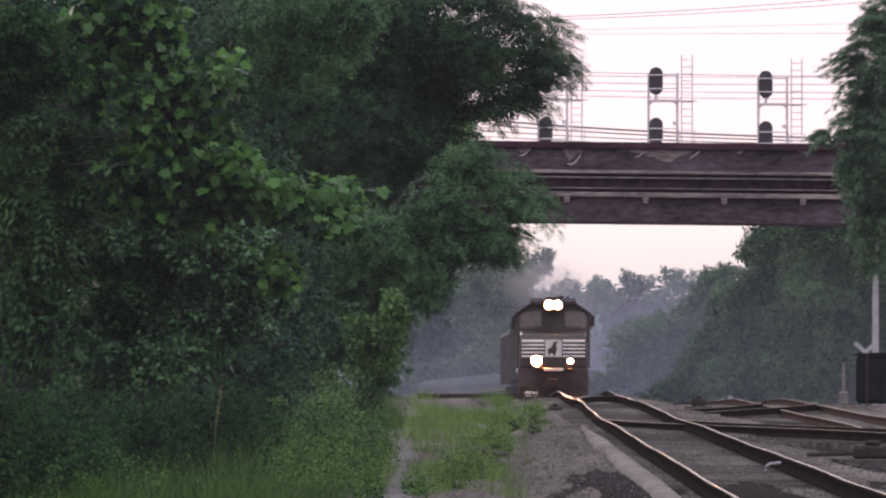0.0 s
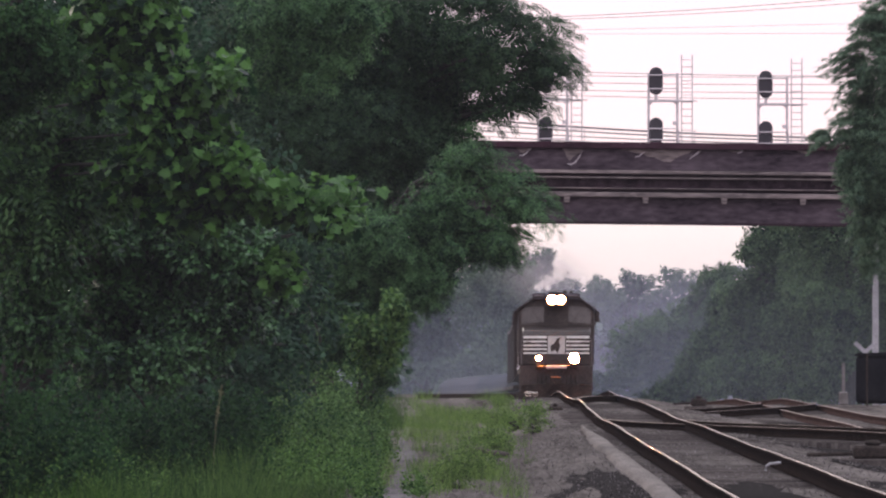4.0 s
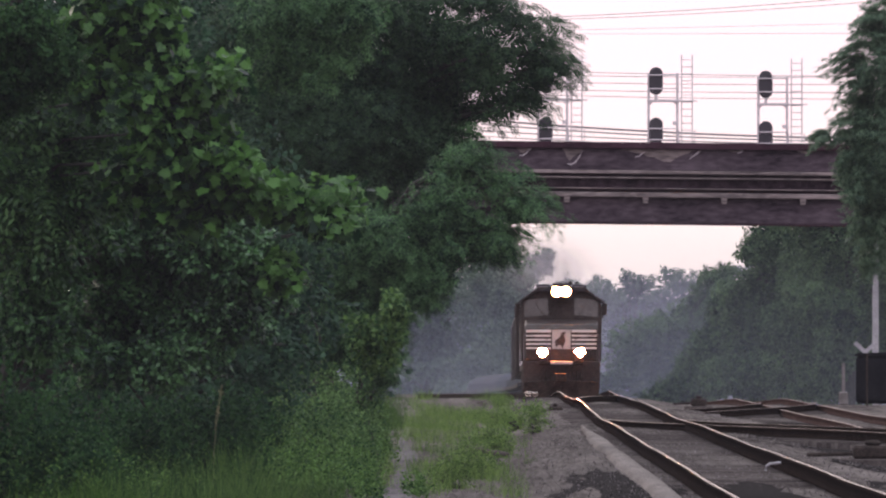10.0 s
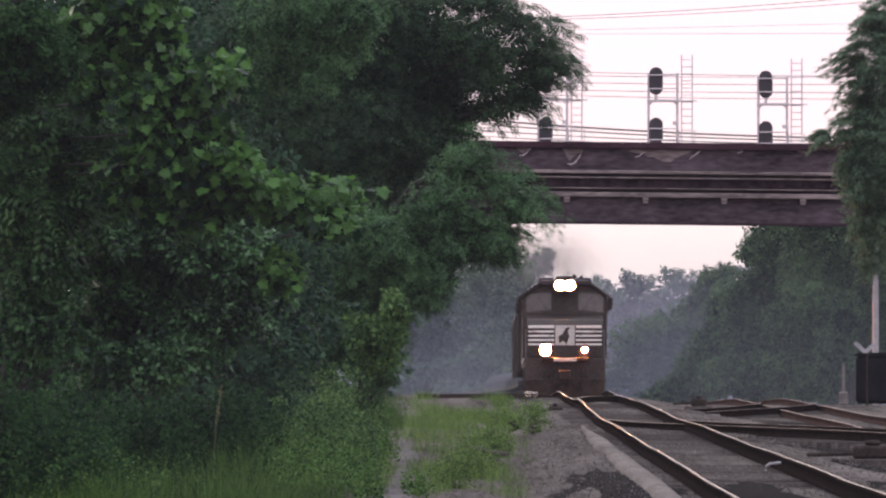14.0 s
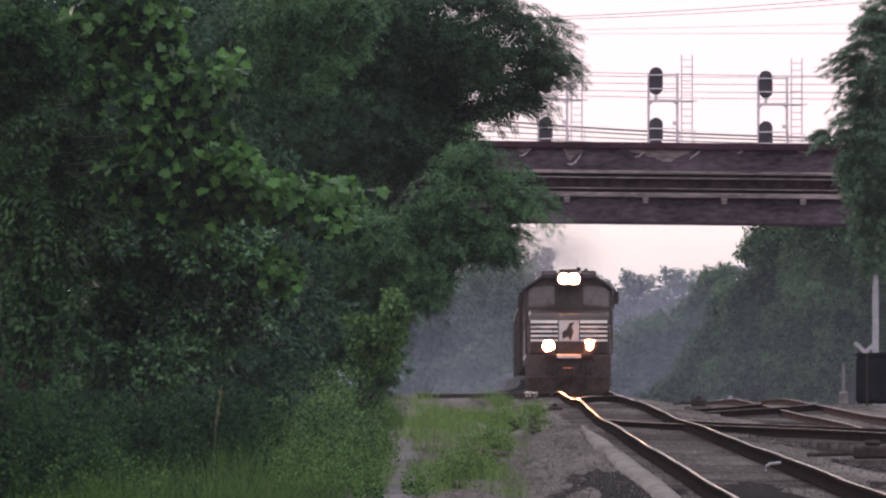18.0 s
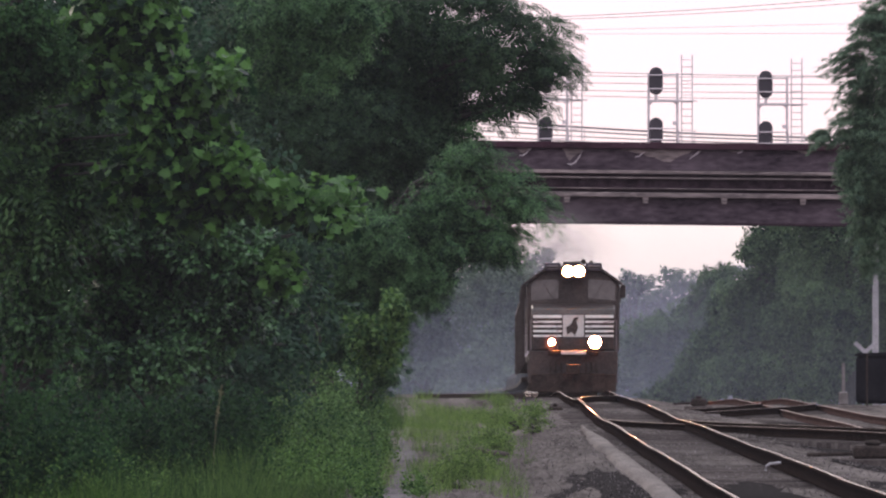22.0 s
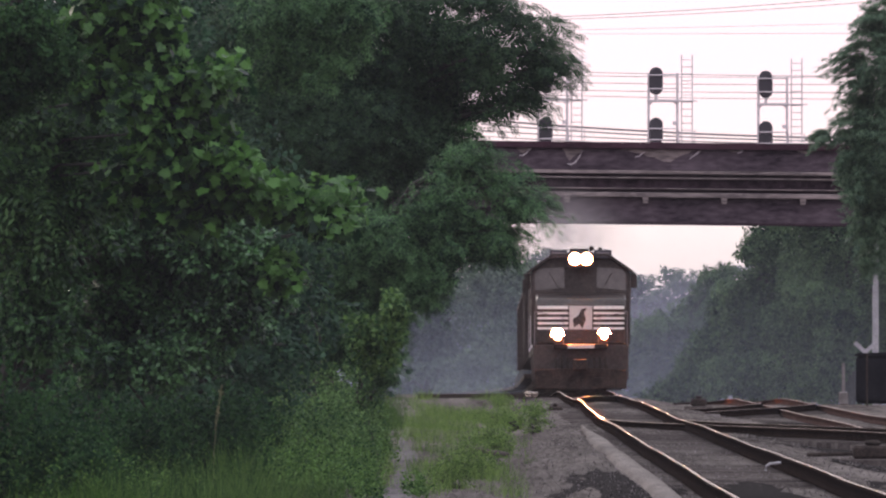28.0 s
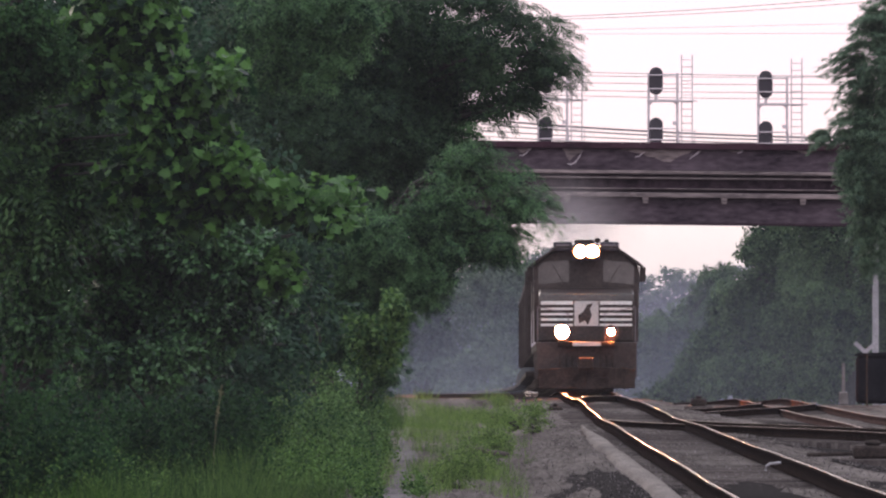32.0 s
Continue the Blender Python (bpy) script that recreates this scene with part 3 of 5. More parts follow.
# the footpath through the grass
def path_x(d):
    return -0.54 - 0.0014 * (d - 247) + 0.05 * math.sin(d / 23.0)


bm = bmesh.new()
last = None
for d in range(150, 460, 5):
    x = path_x(d)
    w = (0.18 + 0.06 * math.sin(d / 17.0)) * (0.35 + 0.65 * smooth(455, 330, d))
    ring = [bm.verts.new((x + a * w, d, ground_z(x, d) + h)) for a, h in ((-1.5, -0.05), (-0.9, 0.006), (0.1, 0.012), (0.9, 0.006), (1.5, -0.05))]
    if last:
        for k in range(4):
            bm.faces.new((last[k], last[k + 1], ring[k + 1], ring[k]))
    last = ring
solid("footpath", bm, M_PATH, "narrow trodden dusty footpath through the grass", "path", kind="structure", smooth_faces=True)


# ---- the overbridge, with its signals ----
def make_bridge():
    root = thing("overbridge", pose(8.0, 764, 0, 0, 0.6, 0), "dark weathered girder bridge with flaking paint across the tracks", "bridge")
    def bar(name, x0, x1, y0, y1, z0, z1, material, label="", bevel=0.02):
        bm = bmesh.new()
        box(bm, x0, x1, y0, y1, z0, z1)
        return part(name, bm, material, root, label, bevel)
    bar("deck", -24, 22, 0.6, 9.0, 7.3, 8.2, M_CONCRETE)
    bar("parapet_cap", -24, 22, -0.22, 0.5, 8.80, 9.05, M_CAP, "dark capping tinted maroon for the colour fringe")
    bar("parapet", -24, 22, 0.0, 0.5, 8.0, 8.80, M_BRIDGE, "stained dark parapet with flaking pale patches")
    bar("upper_flange", -24, 22, -0.25, 0.4, 7.86, 7.99, M_BRIDGE_PALE)
    bar("lower_lip", -24, 22, -0.18, 0.4, 7.68, 7.74, M_BRIDGE_PALE)
    bar("upper_ledge", -24, 22, -0.08, 0.4, 7.29, 7.33, M_BRIDGE_PALE)
    # recess in the darker girder colour, like the bottom flange
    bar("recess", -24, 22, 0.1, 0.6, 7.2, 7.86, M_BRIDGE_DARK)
    bar("ledge", -24, 22, -0.3, 0.5, 6.98, 7.16, M_BRIDGE_PALE, "ledge with worn pale paint")
    bar("main_girder", -24, 22, 0.0, 0.5, 6.05, 6.98, M_BRIDGE)
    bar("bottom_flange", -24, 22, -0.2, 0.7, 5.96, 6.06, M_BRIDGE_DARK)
    bar("far_girder", -24, 22, 8.4, 8.9, 6.0, 8.8, M_BRIDGE)
    for i in range(9):
        x = -9.33 + 2.96 * i
        bm = bmesh.new()
        prism(bm, ((-0.13, 7.02), (0.13, 7.02), (0.09, 6.76), (-0.09, 6.76)), -0.28, 0.0)
        b = part("bracket", bm, M_BRIDGE_PALE, root, "", 0.01)
        b.location.x = x
    rng = np.random.default_rng(3)
    for x0, x1, deep, peak in ((-1.45, 1.45, 0.55, 0.66), (-3.62, -2.75, 0.56, 0.32), (-5.35, -4.75, 0.24, 0.4), (2.6, 3.2, 0.10, 0.5), (5.2, 5.9, 0.14, 0.6)):
        bm = bmesh.new()
        k = 18
        ring = [(x0, 8.79), (x1, 8.79)]
        for j in range(k - 1, 0, -1):
            u = j / k
            fall = (u / peak if u < peak else (1 - u) / (1 - peak)) ** 1.2
            ring.append((x0 + (x1 - x0) * (u + rng.uniform(-0.02, 0.02)), 8.78 - deep * fall * rng.uniform(0.72, 1.0)))
        prism(bm, ring, -0.006, 0.05)
        part("flaked_patch", bm, M_BRIDGE_PALE, root, "bare pale patch of flaked paint")
    # thin pale strokes draw the highlights along the flaked edges
    for run in (((-5.21, 8.50), (-5.05, 8.53), (-4.95, 8.60), (-4.80, 8.77)), ((-3.42, 8.22), (-3.28, 8.19), (-3.10, 8.27), (-2.95, 8.50), (-2.84, 8.74)), ((-0.86, 8.50), (-0.70, 8.53), (-0.52, 8.70)), ((1.20, 8.45), (1.42, 8.62), (1.60, 8.76)), ((2.98, 8.66), (3.10, 8.72), (3.22, 8.77))):
        bm = bmesh.new()
        tube(bm, [(x, -0.005, z) for x, z in run], [0.012] + [0.022] * (len(run) - 2) + [0.012], 6)
        part("curled_flake", bm, M_STEEL, root, "thin pale stroke for the highlight on a flaked edge")
    for x0, x1 in ((-24, -17.5), (15.5, 22)):
        bm = bmesh.new()
        box(bm, x0, x1, 0.2, 8.8, -3, 5.95)
        part("abutment", bm, M_CONCRETE, root, "grey concrete abutment", 0.05)


make_bridge()


def make_signal():
    root = thing("railway_signal", pose(0, 0, 0), "two black oval signal heads on a slim steel laddered frame", "signal", "signals on the bridge")
    for x in (-0.28, 0.80):
        bm = bmesh.new()
        tube(bm, [(x, 0, -0.05), (x, 0, 2.62)], 0.05, 8)
        part("post", bm, M_STEEL, root)
    for z in (2.54, 2.03, 0.52, 0.10):
        bm = bmesh.new()
        tube(bm, [(-0.28, -0.21, z), (0.80, -0.21, z)], 0.026, 6)
        part("guard_rail", bm, M_STEEL, root)
    bm = bmesh.new()
    box(bm, -0.34, 0.90, -0.07, 0.07, 1.52, 1.62)
    box(bm, 0.90, 1.56, -0.05, 0.05, 1.54, 1.59)
    part("crossbar", bm, M_STEEL, root, "", 0.01)
    for x, s in ((-0.28, 1), (0.80, -1)):
        bm = bmesh.new()
        prism(bm, ((x, 1.52), (x + 0.16 * s, 1.52), (x, 1.36)), -0.03, 0.03)
        part("gusset", bm, M_STEEL, root)
    for z in (2.32, 0.42):
        bm = bmesh.new()
        k = 10
        ring = [(0.255 * math.cos(a), z + 0.27 + 0.25 * math.sin(a)) for a in [math.pi * j / k for j in range(k + 1)]]
        ring += [(0.255 * math.cos(a), z - 0.27 + 0.25 * math.sin(a)) for a in [math.pi + math.pi * j / k for j in range(k + 1)]]
        prism(bm, ring, -0.16, -0.02)
        head = part("signal_head", bm, M_SIGNAL, root, "matt black oval signal head", 0.05)
        for dz in (0.3, 0.0, -0.3):
            bm = bmesh.new()
            tube(bm, [(0, 0.40, z + dz), (0, 0.10, z + dz)], [0.115, 0.12], 14)
            part("hood", bm, M_SIGNAL, head)
        bm = bmesh.new()
        box(bm, -0.17, 0.17, -0.03, 0.12, z - 0.42, z + 0.42)
        part("case", bm, M_SIGNAL, head, "", 0.03)
        bm = bmesh.new()
        tube(bm, [(0, -0.05, z - 0.78), (0, -0.05, z - 0.5)], 0.06, 8)
        part("bracket", bm, M_STEEL, head)
    bm = bmesh.new()
    box(bm, 0.62, 0.76, -0.05, 0.07, 0.66, 0.8)
    part("junction_box", bm, M_STEEL, root, "", 0.01)
    ladder = []
    for x in (0.96, 1.36):
        bm = bmesh.new()
        tube(bm, [(x, 0, -0.05), (x, 0, 3.30)], 0.027, 6)
        ladder.append(part("ladder_rail", bm, M_STEEL, root))
    for i in range(12):
        bm = bmesh.new()
        tube(bm, [(0.96, 0, 0.2 + 0.265 * i), (1.36, 0, 0.2 + 0.265 * i)], 0.019, 6)
        part("rung", bm, M_STEEL, root)
    for x in (0.86, 1.46):
        bm = bmesh.new()
        tube(bm, [(x, -0.3, -0.05), (x, -0.3, 0.45), (x, 0.3, 0.45), (x, 0.3, -0.05)], 0.02, 6)
        part("step_guard", bm, M_STEEL, root)
    return root


signal = make_signal()
signal.matrix_basis = pose(8.02, 764.2, 9.05)
copy_thing(signal, pose(3.87, 764.2, 9.09))
copy_thing(signal, pose(12.15, 764.2, 8.92))


def cable(name, ends, sag, r, label, category="cable"):
    bm = bmesh.new()
    a, b = Vector(ends[0]), Vector(ends[1])
    pts = [a.lerp(b, i / 16) + Vector((0, 0, -sag * 4 * (i / 16) * (1 - i / 16))) for i in range(17)]
    tube(bm, pts, r, 5)
    return solid(name, bm, M_WIRE, label, category, "cables over the bridge")


for z0, z1, r in ((9.92, 9.22, 0.036), (9.75, 9.10, 0.026), (9.52, 9.0, 0.02), (9.3, 8.9, 0.016)):
    cable("bridge_cable", ((1.5, 765.5, z0), (15.4, 765.5, z1)), 0.12, r, "thin dark cable strung along the bridge")
for z0, z1, sag, r in ((14.66, 16.74, 0.46, 0.014), (14.60, 16.40, 0.43, 0.012), (14.13, 14.82, 0.02, 0.007), (14.15, 14.2, 0.02, 0.007), (12.9, 12.5, 0.25, 0.013), (12.65, 12.6, 0.25, 0.013), (12.4, 12.25, 0.25, 0.013), (12.1, 11.9, 0.25, 0.013), (11.9, 11.6, 0.25, 0.013)):
    cable("power_line", ((-3, 830, z0), (27, 830, z1)), sag, r, "thin overhead line against the sky")
for x, top in ((-3.0, 16.6), (27.0, 18.8)):
    root = thing("utility_pole", pose(x, 830.15, -1.4), "tall brown timber utility pole carrying overhead lines", "pole", "utility poles")
    bm = bmesh.new()
    tube(bm, [(0, 0, 0), (0, 0, top * 0.5), (0, 0, top + 1.4)], [0.17, 0.15, 0.11], 10)
    part("pole", bm, M_BARK, root)
    for z in ((11.9, 12.6, 14.5, 14.95) if x < 0 else (11.9, 12.5, 15.2, 17.0)):
        bm = bmesh.new()
        box(bm, -0.9, 0.9, -0.22, -0.1, z + 1.2, z + 1.32)
        part("crossarm", bm, M_BARK, root, "", 0.01)


# ---- trackside things ----
def make_cabinet():
    root = thing("relay_cabinet", pose(13.16, 600, -0.30), "black trackside relay cabinet with a sloping lid", "cabinet")
    bm = bmesh.new()
    box(bm, -0.95, 1.2, -0.5, 0.5, 0.0, 1.42)
    part("body", bm, M_BOX, root, "", 0.08)
    bm = bmesh.new()
    prism(bm, ((-1.02, 1.42), (1.27, 1.42), (1.2, 1.56), (-0.95, 1.50)), -0.56, 0.56)
    part("lid", bm, M_BOX, root, "", 0.02)
    for x in (-0.9, 0.09):
        bm = bmesh.new()
        box(bm, x, x + 0.98, -0.53, -0.5, 0.12, 1.34)
        door = part("door", bm, M_BOX, root, "", 0.01)
        bm = bmesh.new()
        box(bm, x + 0.86, x + 0.9, -0.57, -0.53, 0.65, 0.8)
        part("handle", bm, M_BOX, door)


make_cabinet()


def make_post():
    root = thing("white_post", pose(15.85, 744, -0.95), "tall white round post beside the line", "post")
    bm = bmesh.new()
    tube(bm, [(0, 0, 0), (0, 0, 3.1), (0, 0, 6.4)], [0.13, 0.115, 0.10], 12)
    part("pole", bm, M_POST, root)
    bm = bmesh.new()
    tube(bm, [(0, 0, 6.4), (0, 0, 6.46)], [0.13, 0.06], 12)
    part("cap", bm, M_POST, root)
    root2 = thing("warning_boards", pose(12.4, 596, -0.35), "two white boards set in a V on a post", "sign")
    bm = bmesh.new()
    tube(bm, [(0.05, 0.05, 0), (0.05, 0.05, 1.75)], 0.03, 8)
    part("stake", bm, M_GRIME, root2)
    for s, ln in ((-1, 0.42), (1, 0.36)):
        bm = bmesh.new()
        box(bm, -0.06, 0.06, -0.02, 0.02, 0, ln, Matrix.Translation((0, 0.03 * s, 1.58)) @ Matrix.Rotation(radians(48 * s), 4, "Y"))
        part("board", bm, M_POST, root2, "", 0.005)
    root3 = thing("marker_post", pose(11.95, 606, -0.35), "slim grey marker post", "post")
    bm = bmesh.new()
    tube(bm, [(0, 0, 0), (0, 0, 1.25)], 0.05, 8)
    part("pole", bm, M_CONCRETE, root3)
    bm = bmesh.new()
    box(bm, -0.14, 0.14, -0.14, 0.14, 0, 0.4)
    part("base", bm, M_CONCRETE, root3, "grey concrete base", 0.04)


make_post()


def switch_machine(x, d, z, w=1.0):
    root = thing("switch_machine", pose(x, d, z), "low dark switch machine on long ties beside the rail", "switch machine", "switch machines")
    bm = bmesh.new()
    box(bm, -w * 0.5, w * 0.5, -0.35, 0.35, 0.06, 0.26)
    part("case", bm, M_GRIME, root, "", 0.04)
    bm = bmesh.new()
    box(bm, -w * 0.22, w * 0.2, -0.3, 0.3, 0.26, 0.34)
    part("motor_cover", bm, M_GRIME, root, "", 0.04)
    bm = bmesh.new()
    box(bm, -w * 0.9, w * 0.9, -0.5, -0.28, -0.16, 0.06)
    part("long_tie", bm, M_TIE, root, "", 0.015)
    bm = bmesh.new()
    box(bm, -w * 0.9, w * 0.9, 0.28, 0.5, -0.16, 0.06)
    part("long_tie", bm, M_TIE, root, "", 0.015)
    bm = bmesh.new()
    tube(bm, [(-w * 0.5, 0, 0.14), (-w * 1.6, 0, 0.12)], 0.03, 8)
    part("throw_rod", bm, M_GRIME, root)


switch_machine(6.42, 303, -0.30, 0.62)
switch_machine(6.8, 540, -0.24, 0.42)

bm = bmesh.new()
tube(bm, [(-0.09, 0, 0.0), (-0.085, 0, 0.05), (-0.04, 0, 0.085), (0.03, 0, 0.09), (0.09, 0.02, 0.10)], 0.017, 8)
solid("rail_clip", bm, M_POST, "pale bent steel clip lying by the rail", "clip", m=pose(4.0, 246, -0.06))
for dx, dd, dz in ((0, 0, 0), (0.05, 3.0, 0.0)):
    bm = bmesh.new()
    box(bm, -0.35, 0.35, -0.1, 0.1, 0, 0.06)
    solid("loose_plank", bm, M_DUST, "pale weathered plank lying on the ballast", "plank", "loose planks", m=pose(8.25 + dx, 383 + dd, -0.36 + dz, 0, 0, 8), bevel=0.01)
bm = bmesh.new()
box(bm, -0.36, 0.36, -0.12, 0.12, 0, 0.07)
solid("loose_plank", bm, M_DUST, "pale weathered plank lying between the tracks", "plank", "loose planks", m=pose(7.66, 481, -0.37, 0, 4, 6), bevel=0.01)
block = thing("concrete_block", pose(6.32, 478, -0.42), "low pale concrete block with an iron lid between the tracks", "concrete block")
bm = bmesh.new()
box(bm, -0.20, 0.20, -0.25, 0.25, 0, 0.24)
part("body", bm, M_CONCRETE, block, "", 0.02)
bm = bmesh.new()
box(bm, -0.16, 0.16, -0.2, 0.2, 0.24, 0.27)
part("lid", bm, M_GRIME, block, "dark iron lid", 0.008)
switch_machine(2.72, 492, -0.30, 0.35)
# stacked boards, given shiny steel so that they glint as if lamp-lit
for x, d, z, w in ((3.05, 524, -0.34, 0.17), (2.52, 580, -0.05, 0.14)):
    stack = thing("plate_stack", pose(x, d, z, 0, 0, 4), "two short stacked boards given shiny steel to catch lamp light", "steel plates", "stacked plates")
    for k in range(2):
        bm = bmesh.new()
        box(bm, -w - 0.02 * k, w + 0.02 * k, -0.5, 0.5, 0.085 * k, 0.085 * k + 0.055)
        box(bm, -w + 0.03, -w + 0.10, -0.4, 0.4, 0.085 * k + 0.055, 0.085 * k + 0.085)
        part("plate", bm, M_RAIL_HEAD, stack, "", 0.008)
fence = thing("low_rail", pose(0.5, 588, -0.38), "low dark timber rail on short posts at the crest", "fence")
for dx in (-1.15, -0.4, 0.4, 1.15, 1.85):
    bm = bmesh.new()
    box(bm, dx - 0.05, dx + 0.05, -0.05, 0.05, 0, 0.38)
    part("post", bm, M_GRIME, fence, "", 0.01)
bm = bmesh.new()
box(bm, -1.25, 1.95, -0.09, -0.05, 0.29, 0.41)
part("rail", bm, M_GRIME, fence, "", 0.01)
bm = bmesh.new()
box(bm, -0.13, 0.13, -0.4, 0.4, 0, 0.06)
solid("broken_plank", bm, M_TIE, "weathered brown plank lying in the grass", "plank", m=pose(0.72, 330, -0.30, 6, 3, 40), bevel=0.01)


# ---- trees and brush ----
def clumps_of(rows, d, base, deep, split=0, gap=0.0):
    """World rows (x, z, rx, rz) at distance d as clumps in the space of a tree standing at base."""
    out = []
    for i, (x, z, rx, rz) in enumerate(rows):
        ry = max(0.5 * (rx + rz), 0.4)
        place = (x - base[0], d - base[1] + deep * math.sin(2.4 * i), z - base[2])
        if not split:
            out.append((*place, rx, ry, rz))
            continue
        for k in range(split):
            a, b = 2.4 * k + i, 1 - 2 * (k + 0.5) / split
            c = math.sqrt(1 - b * b)
            f = (0.38 if split > 6 else 0.52) - gap + 0.12 * math.sin(3.7 * k + i)
            out.append((place[0] + 0.70 * rx * c * math.cos(a), place[1] + 0.70 * ry * c * math.sin(a), place[2] + 0.72 * rz * b, rx * f, ry * f, rz * f * 0.72))
    return out


def stand(name, rows, d, base_x, height, deep, leaf_args, material, label, trunk, seed, category="tree", group="", split=0, back=0.6, gap=0.0):
    base = (base_x, d + back, ground_z(base_x, d + back) - 0.05)
    return tree(name, base, height, clumps_of(rows, d, base, deep, split, gap), leaf_args, material, label, category, trunk, seed, group)


sycamore = stand("sycamore_tree", [(-3.58, 5.20, 0.42, 0.28), (-3.98, 5.10, 0.22, 0.22), (-4.94, 5.05, 0.10, 0.13), (-3.30, 4.75, 0.22, 0.22), (-3.95, 4.50, 0.26, 0.16), (-2.74, 4.44, 0.34, 0.12), (-2.43, 4.54, 0.13, 0.10), (-3.15, 3.95, 0.22, 0.12), (-2.90, 3.88, 0.16, 0.14), (-2.62, 3.68, 0.20, 0.15), (-2.42, 3.46, 0.20, 0.17), (-2.30, 3.25, 0.14, 0.14), (-2.05, 3.16, 0.26, 0.11), (-1.60, 3.06, 0.32, 0.12), (-1.18, 3.13, 0.16, 0.15), (-1.30, 2.90, 0.16, 0.10), (-3.40, 3.45, 0.30, 0.12), (-1.85, 2.30, 0.14, 0.10), (-3.35, 4.28, 0.22, 0.12), (-2.95, 4.20, 0.28, 0.14), (-3.0, 3.52, 0.30, 0.15), (-2.82, 3.12, 0.36, 0.18)], 227, -5.7, 4.4, 0.4, (1250, 8, 0.26, 0.130, LOBED, 0.3, 0.3), M_SYCAMORE, "broad-leaved green sycamore reaching out over the trackside", 0.08, 21, back=3.0)
stand("sumac_tree", [(-4.61, 3.89, 0.7, 0.32), (-4.04, 3.54, 0.64, 0.25), (-4.74, 3.22, 0.57, 0.32), (-4.36, 4.15, 0.38, 0.14)], 229, -5.9, 3.0, 0.3, (330, 8, 0.3, 0.40, FEATHER, 0.45, 0.3), M_SUMAC, "drooping feathery green sumac at the edge of the thicket", 0.05, 31, back=3.0)
# dark leaf masses stand in for the deep shade inside the thicket
stand("holly_tree", [(-4.72, 4.92, 0.40, 0.26), (-4.60, 4.50, 0.42, 0.26), (-4.22, 4.62, 0.22, 0.26), (-4.85, 4.2, 0.3, 0.2)], 223, -5.1, 3.0, 0.2, (1300, 10, 0.22, 0.075, SMALL, 0.2, 0.35), M_BUSH, "dark leaf mass for a shaded hollow at the thicket front", 0.03, 36, split=6)
stand("holly_tree", [(-4.85, 5.0, 0.45, 0.35), (-4.75, 4.45, 0.42, 0.30), (-4.95, 2.1, 0.42, 0.35), (-4.85, 1.6, 0.40, 0.30)], 243, -5.2, 4.5, 0.2, (1300, 10, 0.3, 0.085, SMALL, 0.2, 0.35), M_BUSH, "dark leaf mass for a shaded hollow deep in the thicket", 0.06, 39, split=6)
stand("thicket", [(-4.44, 2.64, 1.04, 0.52), (-3.27, 2.7, 0.84, 0.45), (-2.49, 2.44, 0.65, 0.39), (-3.45, 1.95, 0.72, 0.45), (-2.75, 1.79, 0.78, 0.45), (-4.7, 1.75, 0.55, 0.45), (-2.04, 2.12, 0.36, 0.39), (-3.46, 1.28, 0.97, 0.32), (-4.95, 3.29, 0.45, 0.39), (-4.7, 3.22, 0.58, 0.32), (-2.94, 3.22, 0.39, 0.26), (-3.79, 3.16, 0.52, 0.26), (-2.36, 2.7, 0.39, 0.32), (-3.2, 3.7, 0.45, 0.2), (-2.75, 3.1, 0.5, 0.25), (-3.55, 4.25, 0.4, 0.2)], 233, -3.4, 2.0, 0.5, (5200, 12, 0.3, 0.085, SMALL, 0.25, 0.3), M_THICKET, "dense dark thicket of small green leaves", 0.05, 32, "shrub", split=11, gap=0.10)
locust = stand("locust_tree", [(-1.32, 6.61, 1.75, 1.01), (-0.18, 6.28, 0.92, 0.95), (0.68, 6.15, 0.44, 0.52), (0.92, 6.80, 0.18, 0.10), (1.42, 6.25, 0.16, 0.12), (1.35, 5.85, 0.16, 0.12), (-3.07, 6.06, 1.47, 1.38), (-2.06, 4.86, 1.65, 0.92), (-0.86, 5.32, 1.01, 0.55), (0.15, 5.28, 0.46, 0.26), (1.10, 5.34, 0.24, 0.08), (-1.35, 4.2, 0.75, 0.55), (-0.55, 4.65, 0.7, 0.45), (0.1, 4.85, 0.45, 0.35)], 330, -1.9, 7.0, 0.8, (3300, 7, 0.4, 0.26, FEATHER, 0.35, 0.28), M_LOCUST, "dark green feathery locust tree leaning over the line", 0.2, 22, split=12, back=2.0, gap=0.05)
# the lit parts of the locust crown, as trees in the lightened leaf
stand("walnut_tree", [(-2.35, 6.35, 0.55, 0.40), (-1.75, 6.20, 0.50, 0.45), (-1.30, 6.50, 0.40, 0.25), (-2.55, 5.60, 0.35, 0.30), (-1.95, 5.55, 0.30, 0.22)], 300, -1.9, 3.0, 0.4, (380, 8, 0.35, 0.24, FEATHER, 0.45, 0.3), M_LOCUST_LIT, "tree in lit leaf colour among the darker trees", 0.03, 38, split=6, back=2.0)
